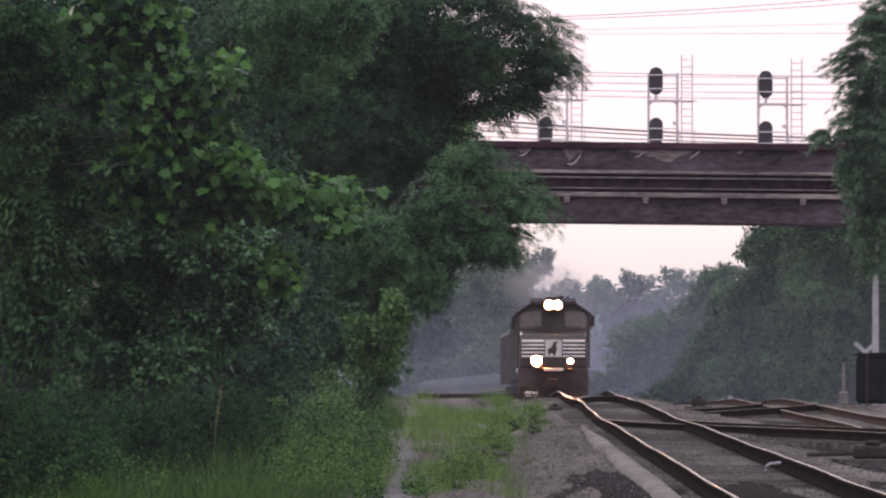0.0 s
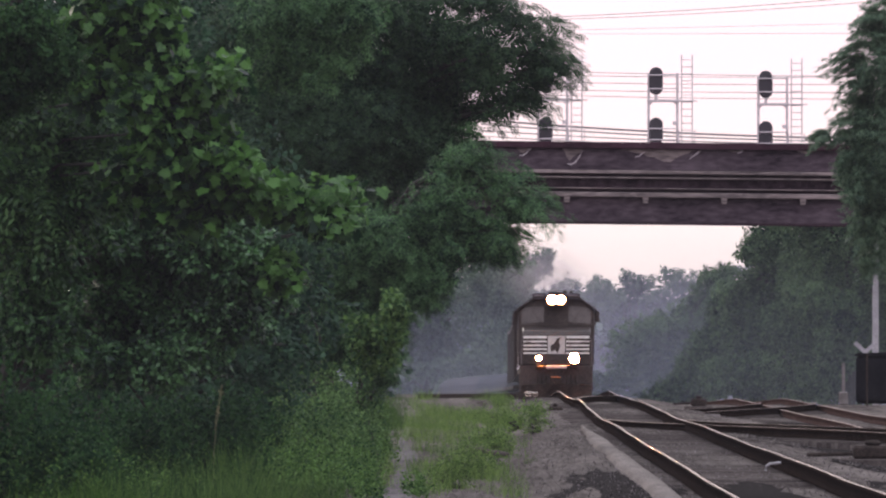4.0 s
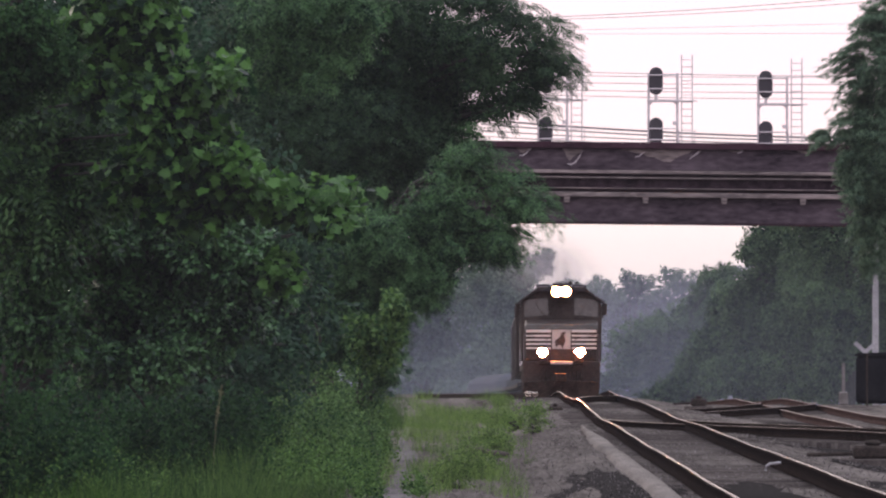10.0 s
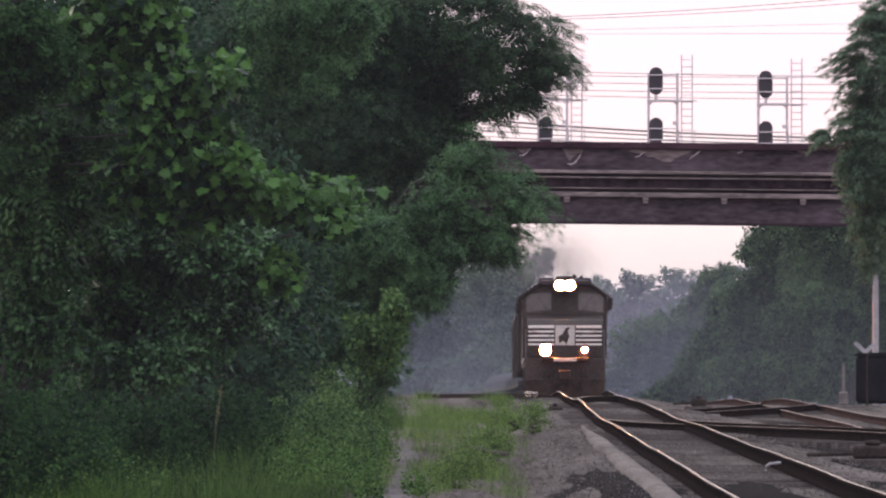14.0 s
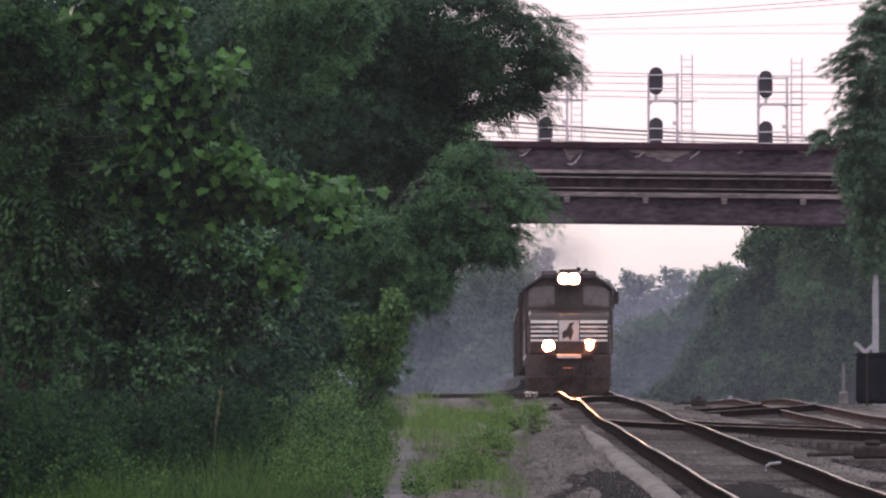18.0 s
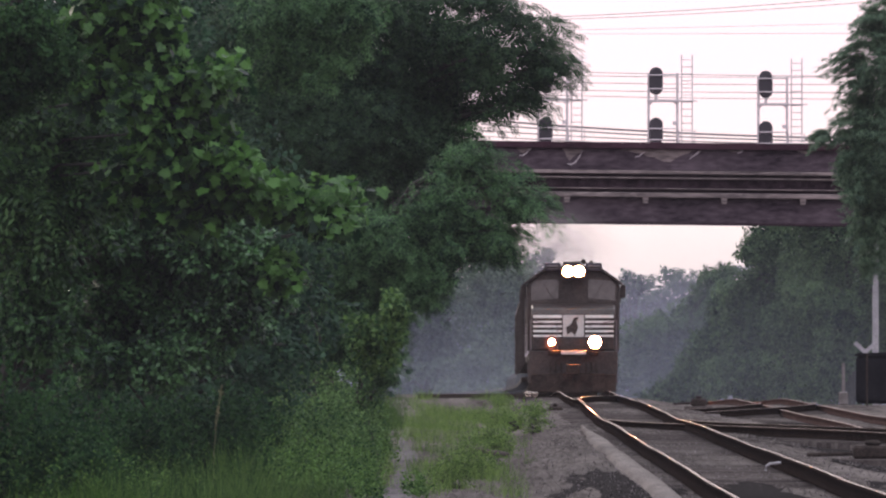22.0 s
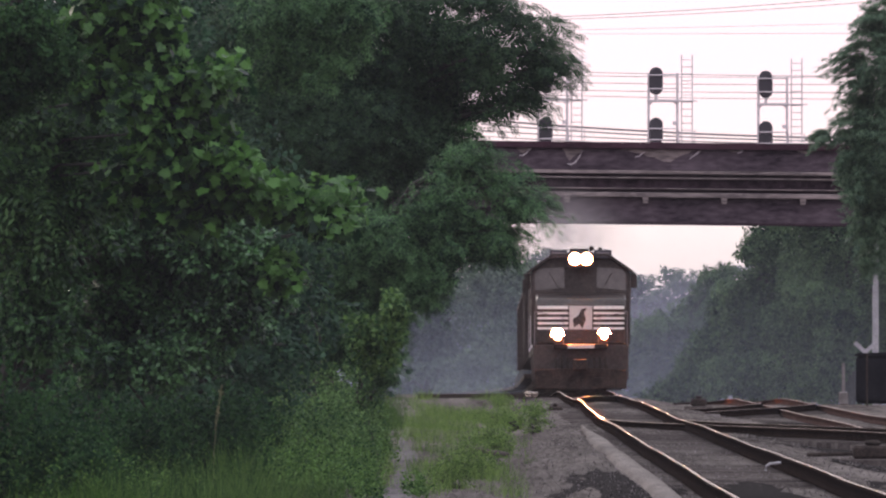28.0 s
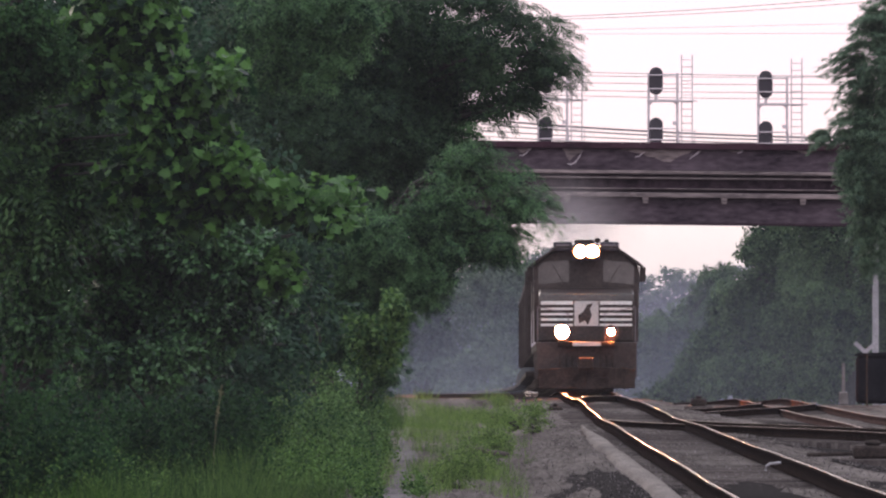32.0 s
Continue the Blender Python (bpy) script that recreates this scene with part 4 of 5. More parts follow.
lit_locust = stand("young_locust_tree", [(-0.76, 1.91, 0.18, 0.35), (-0.99, 1.2, 0.19, 0.32), (-0.52, 2.44, 0.21, 0.21), (0.30, 4.30, 0.3, 0.2), (0.02, 3.05, 0.42, 0.36), (0.62, 3.12, 0.32, 0.20), (0.98, 2.90, 0.16, 0.10), (-0.22, 2.46, 0.26, 0.36), (0.80, 3.96, 0.18, 0.09), (1.20, 3.66, 0.18, 0.07), (0.82, 3.29, 0.14, 0.09), (0.90, 2.99, 0.09, 0.07), (-1.10, 3.02, 0.98, 0.62), (-0.04, 3.59, 0.49, 0.4), (0.5, 3.33, 0.27, 0.16), (0.85, 3.06, 0.18, 0.11), (-1.01, 2.35, 0.53, 0.62), (-1.72, 2.35, 0.89, 0.89), (-1.14, 1.42, 0.37, 0.44), (-2.07, 1.64, 0.66, 0.66)], 318, -1.2, 4.0, 0.6, (2700, 8, 0.35, 0.22, FEATHER, 0.4, 0.3), M_LOCUST_LIT, "locust in lit leaf colour hanging over the track", 0.1, 33, split=11, back=2.0, gap=0.04)
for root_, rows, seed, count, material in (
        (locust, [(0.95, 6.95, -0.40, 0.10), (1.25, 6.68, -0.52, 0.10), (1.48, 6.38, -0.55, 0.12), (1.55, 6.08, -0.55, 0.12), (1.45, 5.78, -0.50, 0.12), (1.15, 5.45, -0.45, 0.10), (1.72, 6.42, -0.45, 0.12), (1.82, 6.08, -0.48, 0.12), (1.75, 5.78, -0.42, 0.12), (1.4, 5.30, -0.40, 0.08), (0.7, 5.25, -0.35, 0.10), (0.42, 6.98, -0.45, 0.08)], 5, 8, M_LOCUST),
        (lit_locust, [(0.50, 4.45, -0.40, 0.12), (0.75, 4.20, -0.42, 0.12), (1.00, 3.98, -0.48, 0.12), (1.18, 3.74, -0.52, 0.12), (1.25, 3.54, -0.48, 0.10), (0.90, 3.22, -0.36, 0.10), (0.95, 3.00, -0.24, 0.08), (0.1, 2.75, -0.3, 0.12), (-0.15, 2.3, -0.28, 0.12), (1.45, 3.70, -0.42, 0.10), (1.40, 3.48, -0.40, 0.08), (1.15, 3.10, -0.30, 0.08)], 6, 7, M_LOCUST_LIT)):
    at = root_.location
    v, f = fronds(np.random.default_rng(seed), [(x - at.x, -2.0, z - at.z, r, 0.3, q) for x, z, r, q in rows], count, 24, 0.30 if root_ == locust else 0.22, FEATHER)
    hanging = new("hanging_sprays", np_mesh("hanging_sprays", v, f, material))
    hanging.parent = root_
    tagged(hanging, kind="stuff")
# added in a lightened green to paint the trees' lit lower edge
stand("sapling", [(-0.83, 1.68, 0.19, 0.28), (-1.06, 1.34, 0.24, 0.26), (-0.73, 2.07, 0.14, 0.17), (-1.25, 1.68, 0.17, 0.21)], 312, -1.35, 1.6, 0.3, (420, 9, 0.3, 0.10, SMALL, 0.2, 0.3), M_SAPLING, "sapling in lit yellow-green at the edge of the trees", 0.03, 35, split=4)
evergreen = stand("evergreen_tree", [(16.5, 13.4, 1.05, 0.6), (16.4, 12.5, 0.95, 0.5), (16.3, 11.6, 1.0, 0.8), (16.2, 10.3, 1.15, 0.7), (16.0, 9.2, 1.2, 0.8), (16.0, 8.2, 1.35, 0.9), (16.0, 7.1, 1.35, 0.9), (15.0, 7.44, 0.60, 0.75), (15.45, 5.9, 0.72, 0.65), (15.45, 4.66, 0.32, 0.45), (15.3, 8.5, 0.72, 0.5)], 730, 17.6, 12.0, 0.8, (1900, 9, 0.26, 0.34, NEEDLE, 0.3, 0.4), M_CONIFER, "tall dark evergreen with drooping sprays by the bridge", 0.25, 23)
bough_rows = [(15.7, 13.55, 0.75, 0.25), (15.4, 13.1, 0.65, 0.12), (15.3, 12.5, 0.70, 0.14), (14.9, 12.05, 0.85, 0.12), (14.6, 11.55, 0.85, 0.12), (14.7, 11.15, 0.85, 0.12), (15.0, 10.75, 0.65, 0.12), (14.75, 10.25, 0.80, 0.14), (14.9, 9.75, 0.70, 0.16), (14.8, 9.35, 0.75, 0.14), (15.0, 8.95, 0.60, 0.16), (14.4, 8.85, 0.60, 0.08), (13.6, 8.85, 0.40, 0.12), (14.7, 8.2, 0.60, 0.2)]
v, f = fronds(np.random.default_rng(123), [(x - 17.6, -0.6, z - evergreen.location.z, r, 0.5, q) for x, z, r, q in bough_rows], 8, 42, 0.40)
boughs = new("outer_boughs", np_mesh("outer_boughs", v, f, M_CONIFER))
boughs.parent = evergreen
tagged(boughs, kind="stuff")
stand("vine_covered_tree", [(18.4, 6.2, 2.25, 2.38), (20.52, 5.14, 1.59, 2.91), (17.35, 2.76, 2.12, 2.38), (19.99, 1.7, 1.59, 2.12), (17.08, 8.32, 1.85, 1.85), (19.46, 8.84, 1.85, 2.12), (18.14, -0.15, 1.85, 1.06)], 950, 19.0, 9.0, 2.6, (5200, 11, 0.5, 0.18, SMALL, 0.4, 0.25), M_VINE, "tall tree smothered in green vines", 0.3, 24, group="trees beyond the bridge", split=6, gap=0.13)
stand("vine_covered_tree", [(18.42, 2.78, 1.88, 1.88), (17.08, 4.39, 1.61, 1.61), (16.14, 6.01, 1.67, 1.61), (15.07, 6.14, 0.81, 0.86), (14.93, 2.78, 1.88, 2.15), (14.18, 3.86, 0.91, 1.24), (16.54, 0.1, 2.15, 1.34), (14.13, 0.1, 1.61, 1.34)], 965, 15.0, 7.0, 2.6, (4800, 11, 0.5, 0.18, SMALL, 0.4, 0.25), M_VINE, "rounded tree covered in vines beyond the bridge", 0.25, 25, group="trees beyond the bridge", split=6, gap=0.13)
stand("shrub", [(13.1, 1.44, 0.82, 1.1), (12.36, 0.21, 0.82, 0.93), (13.32, -0.21, 1.26, 0.99), (13.93, 2.67, 0.82, 1.1), (11.54, -0.62, 0.71, 0.55), (10.6, -0.95, 0.7, 0.5)], 985, 12.4, 3.5, 1.0, (1600, 9, 0.5, 0.26, SMALL, 0.2, 0.2), M_VINE, "low sloping green shrub at the edge of the woods", 0.1, 26, "shrub", split=4)
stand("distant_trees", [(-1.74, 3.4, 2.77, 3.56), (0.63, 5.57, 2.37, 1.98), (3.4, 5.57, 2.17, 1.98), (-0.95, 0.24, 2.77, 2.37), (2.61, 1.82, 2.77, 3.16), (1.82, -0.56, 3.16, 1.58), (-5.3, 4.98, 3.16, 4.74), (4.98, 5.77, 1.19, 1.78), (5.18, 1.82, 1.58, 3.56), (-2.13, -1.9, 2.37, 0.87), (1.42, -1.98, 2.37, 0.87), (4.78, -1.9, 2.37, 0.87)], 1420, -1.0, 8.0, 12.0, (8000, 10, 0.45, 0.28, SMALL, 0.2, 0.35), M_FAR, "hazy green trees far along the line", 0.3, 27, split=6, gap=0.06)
stand("hazy_tree", [(18.19, 5.56, 1.28, 1.28), (16.83, 3.3, 1.35, 1.65), (19.01, 3.3, 1.88, 2.25), (15.07, 0.86, 1.2, 1.65), (17.13, -0.08, 1.88, 1.5), (13.75, -0.27, 1.65, 1.35), (12.06, -1.02, 1.65, 0.98), (13.75, 2.18, 0.98, 0.98), (10.37, -1.39, 1.5, 0.75)], 1350, 15.5, 5.0, 4.0, (6500, 10, 0.3, 0.20, SMALL, 0.2, 0.3), M_VINE, "hazy rounded tree standing before the distant woods", 0.2, 29, split=6, gap=0.1)
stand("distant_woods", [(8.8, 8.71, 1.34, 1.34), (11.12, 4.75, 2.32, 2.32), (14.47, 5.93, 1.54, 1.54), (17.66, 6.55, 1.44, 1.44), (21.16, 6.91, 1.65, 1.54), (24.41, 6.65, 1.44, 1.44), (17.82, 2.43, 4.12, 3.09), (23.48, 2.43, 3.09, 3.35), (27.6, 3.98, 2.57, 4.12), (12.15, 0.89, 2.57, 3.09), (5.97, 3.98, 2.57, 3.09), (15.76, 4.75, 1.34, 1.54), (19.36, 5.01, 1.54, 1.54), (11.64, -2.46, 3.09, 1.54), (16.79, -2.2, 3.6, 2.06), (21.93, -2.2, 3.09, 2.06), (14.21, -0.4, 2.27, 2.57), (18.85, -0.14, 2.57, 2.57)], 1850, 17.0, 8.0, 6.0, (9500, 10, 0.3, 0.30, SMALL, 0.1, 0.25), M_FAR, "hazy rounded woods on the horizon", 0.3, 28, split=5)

# unseen tall trees by the trackside, added so their canopy shades the thicket
rows = [(-8.2 + 1.25 * i + 0.4 * math.sin(3 * i), 7.6 + 0.8 * math.sin(1.9 * i), 1.3, 0.8) for i in range(5)]
for k, (d, x) in enumerate(((200, -8.6), (212, -8.9), (226, -9.2))):
    stand("tall_sycamore", rows, d, x, 7.5, 2.0, (150, 9, 0.6, 0.24, LOBED, 0.15, 0.4), M_SYCAMORE, "unseen tall tree added to shade the thicket below", 0.25, 90 + k, group="tall sycamores")

# a wooded ridge closing the view along the line
bm = bmesh.new()
ridge = [[bm.verts.new((x, 2300 + 60 * j, -6 + (13.2 + 2.2 * noise.noise((x * 0.05, j, 3.0)) + 0.9 * noise.noise((x * 0.31, j, 8.0))) * (0.0, 0.75, 1.0, 0.9)[j])) for j in range(4)] for x in range(-400, 401, 2)]
for a, b in zip(ridge, ridge[1:]):
    for j in range(3):
        bm.faces.new((a[j], b[j], b[j + 1], a[j + 1]))
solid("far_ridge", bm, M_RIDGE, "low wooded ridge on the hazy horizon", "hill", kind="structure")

# single large leaves at the tips of the sycamore's outer branches
leaf_v, leaf_f = LOBED
leaf_mesh = np_mesh("leaf", leaf_v, leaf_f, M_SYCAMORE)
leaf_rng = np.random.default_rng(77)
for (cx, cz, wx, wz), count in (((-1.22, 3.16, 0.24, 0.17), 34), ((-1.75, 3.18, 0.36, 0.15), 40), ((-2.2, 3.30, 0.30, 0.16), 30), ((-2.52, 4.62, 0.22, 0.12), 24), ((-3.0, 3.85, 0.40, 0.14), 30), ((-3.9, 5.2, 0.6, 0.3), 30)):
    for _ in range(count):
        u = leaf_rng.normal(size=3) * (wx * 0.55, 0.15, wz * 0.55)
        ob = new("leaf", leaf_mesh)
        ob.parent = sycamore
        size = leaf_rng.uniform(0.11, 0.17)
        turn = Euler((radians(leaf_rng.normal(-55, 30)), radians(leaf_rng.normal(0, 30)), radians(leaf_rng.normal(180, 60))))
        ob.matrix_basis = Matrix.LocRotScale(Vector((cx * 0.966 + u[0], 226.6 + u[1], 1.48 + (cz - 1.48) * 0.966 + u[2])) - sycamore.location, turn, (size, size, size))

# a thicker belt of woods behind the vine-covered trees
for k, (x, d, h) in enumerate(((17.4, 1010, 7.4), (19.2, 1015, 10.5), (21.5, 1005, 10.0), (14.1, 1350, 5.0))):
    rows = [(x + 1.6 * math.sin(2.1 * i + k), -0.6 + (h - 1.8) * i / 6, 1.7, 1.2) for i in range(7)]
    stand("belt_tree", rows, d, x, h * 0.8, 1.0, (1500, 9, 0.6, 0.28, SMALL, 0.2, 0.3), M_VINE, "hazy green tree in the belt of woods", 0.2, 110 + k, group="belt of woods", split=5)

# woods behind the near trees, on the bank beside the line
for k, (x, d, h) in enumerate(((-6.5, 380, 11.5), (-4.3, 400, 11.0), (-8.0, 470, 12.0), (-4.6, 520, 13.0), (-9, 620, 14), (-4.9, 350, 8.5), (-4.0, 356, 6.5), (-7.4, 330, 9.0), (-5.4, 264, 7.5), (-3.6, 280, 4.6), (-6.1, 290, 9.5), (-5.2, 300, 7.5))):
    rows = [(x + 1.5 * math.sin(2.1 * i + k), 0.8 + (h - 1.5) * i / 7, 1.6 - 0.08 * i, 1.1) for i in range(8)]
    stand("woodland_tree", rows, d, x, h * 0.8, 1.2, (2000 if d < 320 else 900, 10, 0.5, 0.115 if d < 320 else 0.21, SMALL, 0.25, 0.35), M_WOOD, "dense dark green woodland tree", 0.2, 40 + k, group="woodland trees", split=7)


def bush(x, d, r, h, size, seed, material=M_BUSH, label="low leafy green bush", twigs=260):
    base = (x, d, ground_z(x, d))
    rows = [(r * 0.55 * math.cos(2.4 * i), r * 0.6 * math.sin(2.4 * i), h * (0.25 + 0.09 * i), r * 0.6, r * 0.6, h * 0.3) for i in range(6)]
    return tree("bush", base, h * 0.6, rows, (twigs, 9, h * 0.35, size, SMALL, 0.1, 0.4), material, label, "bush", 0.03, seed, "bushes by the track")


for k, (x, d, r, h) in enumerate(((-1.75, 305, 0.5, 1.4), (-2.0, 285, 0.5, 1.7), (-2.6, 262, 0.4, 1.2), (-1.6, 335, 0.45, 1.1), (-4.5, 250, 0.7, 1.9), (-5.2, 246, 0.5, 1.2), (-1.9, 420, 0.6, 1.0), (-3.0, 520, 0.7, 1.0), (-1.5, 275, 0.35, 1.2), (-2.5, 228, 0.35, 1.3), (-3.3, 226, 0.4, 1.3), (-3.0, 228, 0.4, 1.2), (-4.0, 236, 0.4, 1.0), (-4.95, 224, 0.3, 1.7), (-4.3, 223, 0.35, 1.1), (-3.75, 218, 0.25, 0.7), (-1.7, 262, 0.35, 1.3), (-1.3, 285, 0.25, 0.8), (-1.35, 318, 0.3, 1.4), (-1.6, 296, 0.3, 1.7))):
    # bushes near the track take the lit leaf colour, the rest the shaded one
    bush(x, d, r, h, 0.055 if x > -2.1 or d < 216 else 0.075, 60 + k, M_BUSH_LIT if x > -2.1 else M_BUSH, "low leafy green bush", 340)
for k, (x, d, r, h) in enumerate(((1.5, 425, 0.3, 0.5), (1.8, 400, 0.25, 0.55), (0.9, 335, 0.25, 0.4), (0.9, 380, 0.25, 0.35), (1.2, 460, 0.4, 0.5), (0.34, 292, 0.30, 0.62), (0.25, 282, 0.28, 0.42), (0.55, 285, 0.25, 0.35), (0.10, 266, 0.20, 0.38), (1.6, 560, 0.3, 0.3), (2.1, 470, 0.25, 0.4), (9.4, 400, 0.2, 0.25))):
    bush(x, d, r, h, 0.036, 80 + k, M_WEED, "tuft of low green weeds", 210)


s_rows = [(18.0, 2.2, 0.5, 0.8), (17.7, 1.0, 0.6, 0.8), (18.2, 3.1, 0.4, 0.6), (17.5, 0.0, 0.6, 0.6)]
stand("shrub", s_rows, 915, 18.0, 3.5, 0.3, (700, 9, 0.4, 0.20, SMALL, 0.2, 0.3), M_VINE, "slender light green shrub standing before the vine-covered trees", 0.04, 37, "shrub", split=4)


def make_grass():
    rng = np.random.default_rng(9)
    n = 180000
    d = 190 + 330 * rng.random(n) ** 1.3
    x = rng.uniform(-7.0, 3.0, n)
    far = rng.random(n) < 0.17
    d = np.where(far, rng.uniform(440, 586, n), d)
    x = np.where(far, rng.uniform(-2.4, 2.2, n), x)
    edge = 3.25 + 0.0017 * d - 2.5 + 0.25 * np.sin(d / 7.0)
    path = np.abs(x + 0.54 + 0.0014 * (d - 247) - 0.05 * np.sin(d / 23.0)) < 0.13 + 0.08 * np.sin(d / 5.0) + 0.09 * np.sin(d / 1.7 + 3 * x)
    patch = 0.4 + np.sin(d * 0.13 + 1.3 * np.sin(x * 1.9)) + 0.8 * np.sin(x * 2.3 + d * 0.05) + 0.7 * np.sin(d * 0.31 + 4.0 * x) > 0.1
    thin = np.sin(2.3 * x + 0.21 * d) + np.sin(1.4 * x - 0.13 * d + 2.0) + 0.8 * np.sin(0.9 * x + 0.47 * d) > -0.35
    path &= d < 400
    keep = (x < edge) & ((d > 252 + 9 * np.sin(5.0 * x)) | (x < -1.0)) & (thin | (x > -1.2)) & ~path & (patch | (x < -1.2)) & (rng.random(n) < np.where(x > -0.4, 0.9, 1.0))
    x, d = x[keep], d[keep]
    n = len(x)
    z = np.array([ground_z(a, b) for a, b in zip(x, d)])
    tall = 0.46 - 0.10 * np.clip((-3.6 - x) / 0.6, 0, 1) + 0.10 * np.exp(-((x + 2.4) / 1.0) ** 2) + 0.36 * np.sin(1.9 * x + 0.11 * d) * np.sin(0.19 * d + 0.7 * x)
    h = np.where(x < -0.9, tall * (0.4 + 0.6 * np.clip((-0.9 - x) / 1.3, 0, 1)) * rng.uniform(0.5, 1.35, n), rng.uniform(0.08, 0.30, n) * (1 + 0.6 * np.sin(3.1 * x + 0.2 * d)))
    way = np.stack([rng.normal(0, 0.28, n), rng.normal(0, 0.2, n), np.ones(n)], 1)
    ups = np.stack([rng.normal(0, 1, n), rng.normal(0, 1, n) - 0.4, np.zeros(n)], 1)
    at = np.stack([x, d, z - 0.02], 1)
    # shaded green for grass by the trees, lit green beside the path
    for name, pick, material, label in (("tall_grass", x < -0.9, M_GRASS, "tall wild grass in shaded green along the trackside"), ("short_grass", x >= -0.9, M_WEED, "short grass in lit green beside the path")):
        tv, tf = scatter(BLADE, at[pick], way[pick], ups[pick], h[pick])
        tagged(new(name, np_mesh(name, tv, tf, material)), label, "grass", kind="stuff")


make_grass()


def make_forbs():
    """Leafy upright weeds in uneven drifts between the grass and the thicket."""
    rng = np.random.default_rng(19)
    at, ways, sizes = [], [], []
    for x, d, wx, wd, count, tall in ((-4.6, 232, 0.5, 6, 90, 0.75), (-3.8, 225, 0.5, 6, 90, 0.60), (-3.2, 224, 0.5, 6, 100, 0.62), (-2.6, 232, 0.5, 6, 100, 0.66), (-2.0, 245, 0.4, 8, 100, 0.72), (-1.5, 258, 0.3, 8, 100, 0.80), (-1.1, 262, 0.22, 10, 70, 0.55), (-0.92, 250, 0.14, 5, 40, 0.36), (-0.30, 250, 0.12, 3, 20, 0.28), (-1.4, 290, 0.3, 10, 60, 0.9), (-1.0, 330, 0.2, 12, 50, 0.7)):
        for _ in range(count):
            px, py = x + rng.normal() * wx * 0.6, d + rng.normal() * wd
            h = tall * rng.uniform(0.45, 1.25)
            lean = rng.normal(size=2) * 0.16
            foot = ground_z(px, py)
            for u in np.linspace(0.12, 1.0, 30):
                a = rng.uniform(0, 2 * math.pi)
                at.append((px + lean[0] * u * u * h + 0.02 * math.cos(a), py + lean[1] * u * u * h, foot + u * h))
                ways.append((math.cos(a), math.sin(a), rng.uniform(0.1, 1.1)))
                sizes.append(rng.uniform(0.04, 0.085) * (1.15 - 0.55 * u))
    v, f = scatter(SMALL, np.array(at), np.array(ways), np.array((0, 0, 1)) + rng.normal(size=(len(at), 3)) * 0.4, np.array(sizes))
    tagged(new("leafy_weeds", np_mesh("leafy_weeds", v, f, M_FORB)), "leafy green weeds standing along the edge of the thicket", "weeds", kind="stuff")


make_forbs()

stalk = thing("seed_stalk", pose(-2.56, 226, -0.44), "tall pale seed stalk standing out of the grass", "plant")
bm = bmesh.new()
tube(bm, [(0, 0, 0), (0.01, 0, 0.7), (0.05, 0, 1.15), (0.11, 0, 1.45)], [0.008, 0.006, 0.005, 0.003], 5)
part("stem", bm, M_SEED, stalk)
seed_rng = np.random.default_rng(5)
seed_h = seed_rng.uniform(0.95, 1.42, 60)
v, f = scatter(OVAL, np.stack([0.03 + 0.16 * (seed_h - 1.0), seed_rng.normal(0, 0.012, 60), seed_h], 1), seed_rng.normal(size=(60, 3)) + (0, 0, 2), seed_rng.normal(size=(60, 3)), np.full(60, 0.05))
seed_head = new("seed_head", np_mesh("seed_head", v, f, M_SEED))
seed_head.parent = stalk

# added tinted sheets paint haze beyond the bridge; the nearest one lifts the blacks
for name, d, w, top, material in (("evening_mist", 908, 60, 9, M_HAZE), ("evening_mist", 1066, 70, 9, M_HAZE_LOW), ("evening_mist", 1500, 120, 14, M_HAZE_FAR), ("evening_mist", 196, 30, 30, M_GLARE_VEIL)):
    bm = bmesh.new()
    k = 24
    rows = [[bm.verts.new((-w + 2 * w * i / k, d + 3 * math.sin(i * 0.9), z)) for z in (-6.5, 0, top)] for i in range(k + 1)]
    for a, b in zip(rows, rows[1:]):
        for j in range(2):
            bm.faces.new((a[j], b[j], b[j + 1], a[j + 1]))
    solid(name, bm, material, "thin tinted sheet painting haze over the line", "mist", kind="stuff")


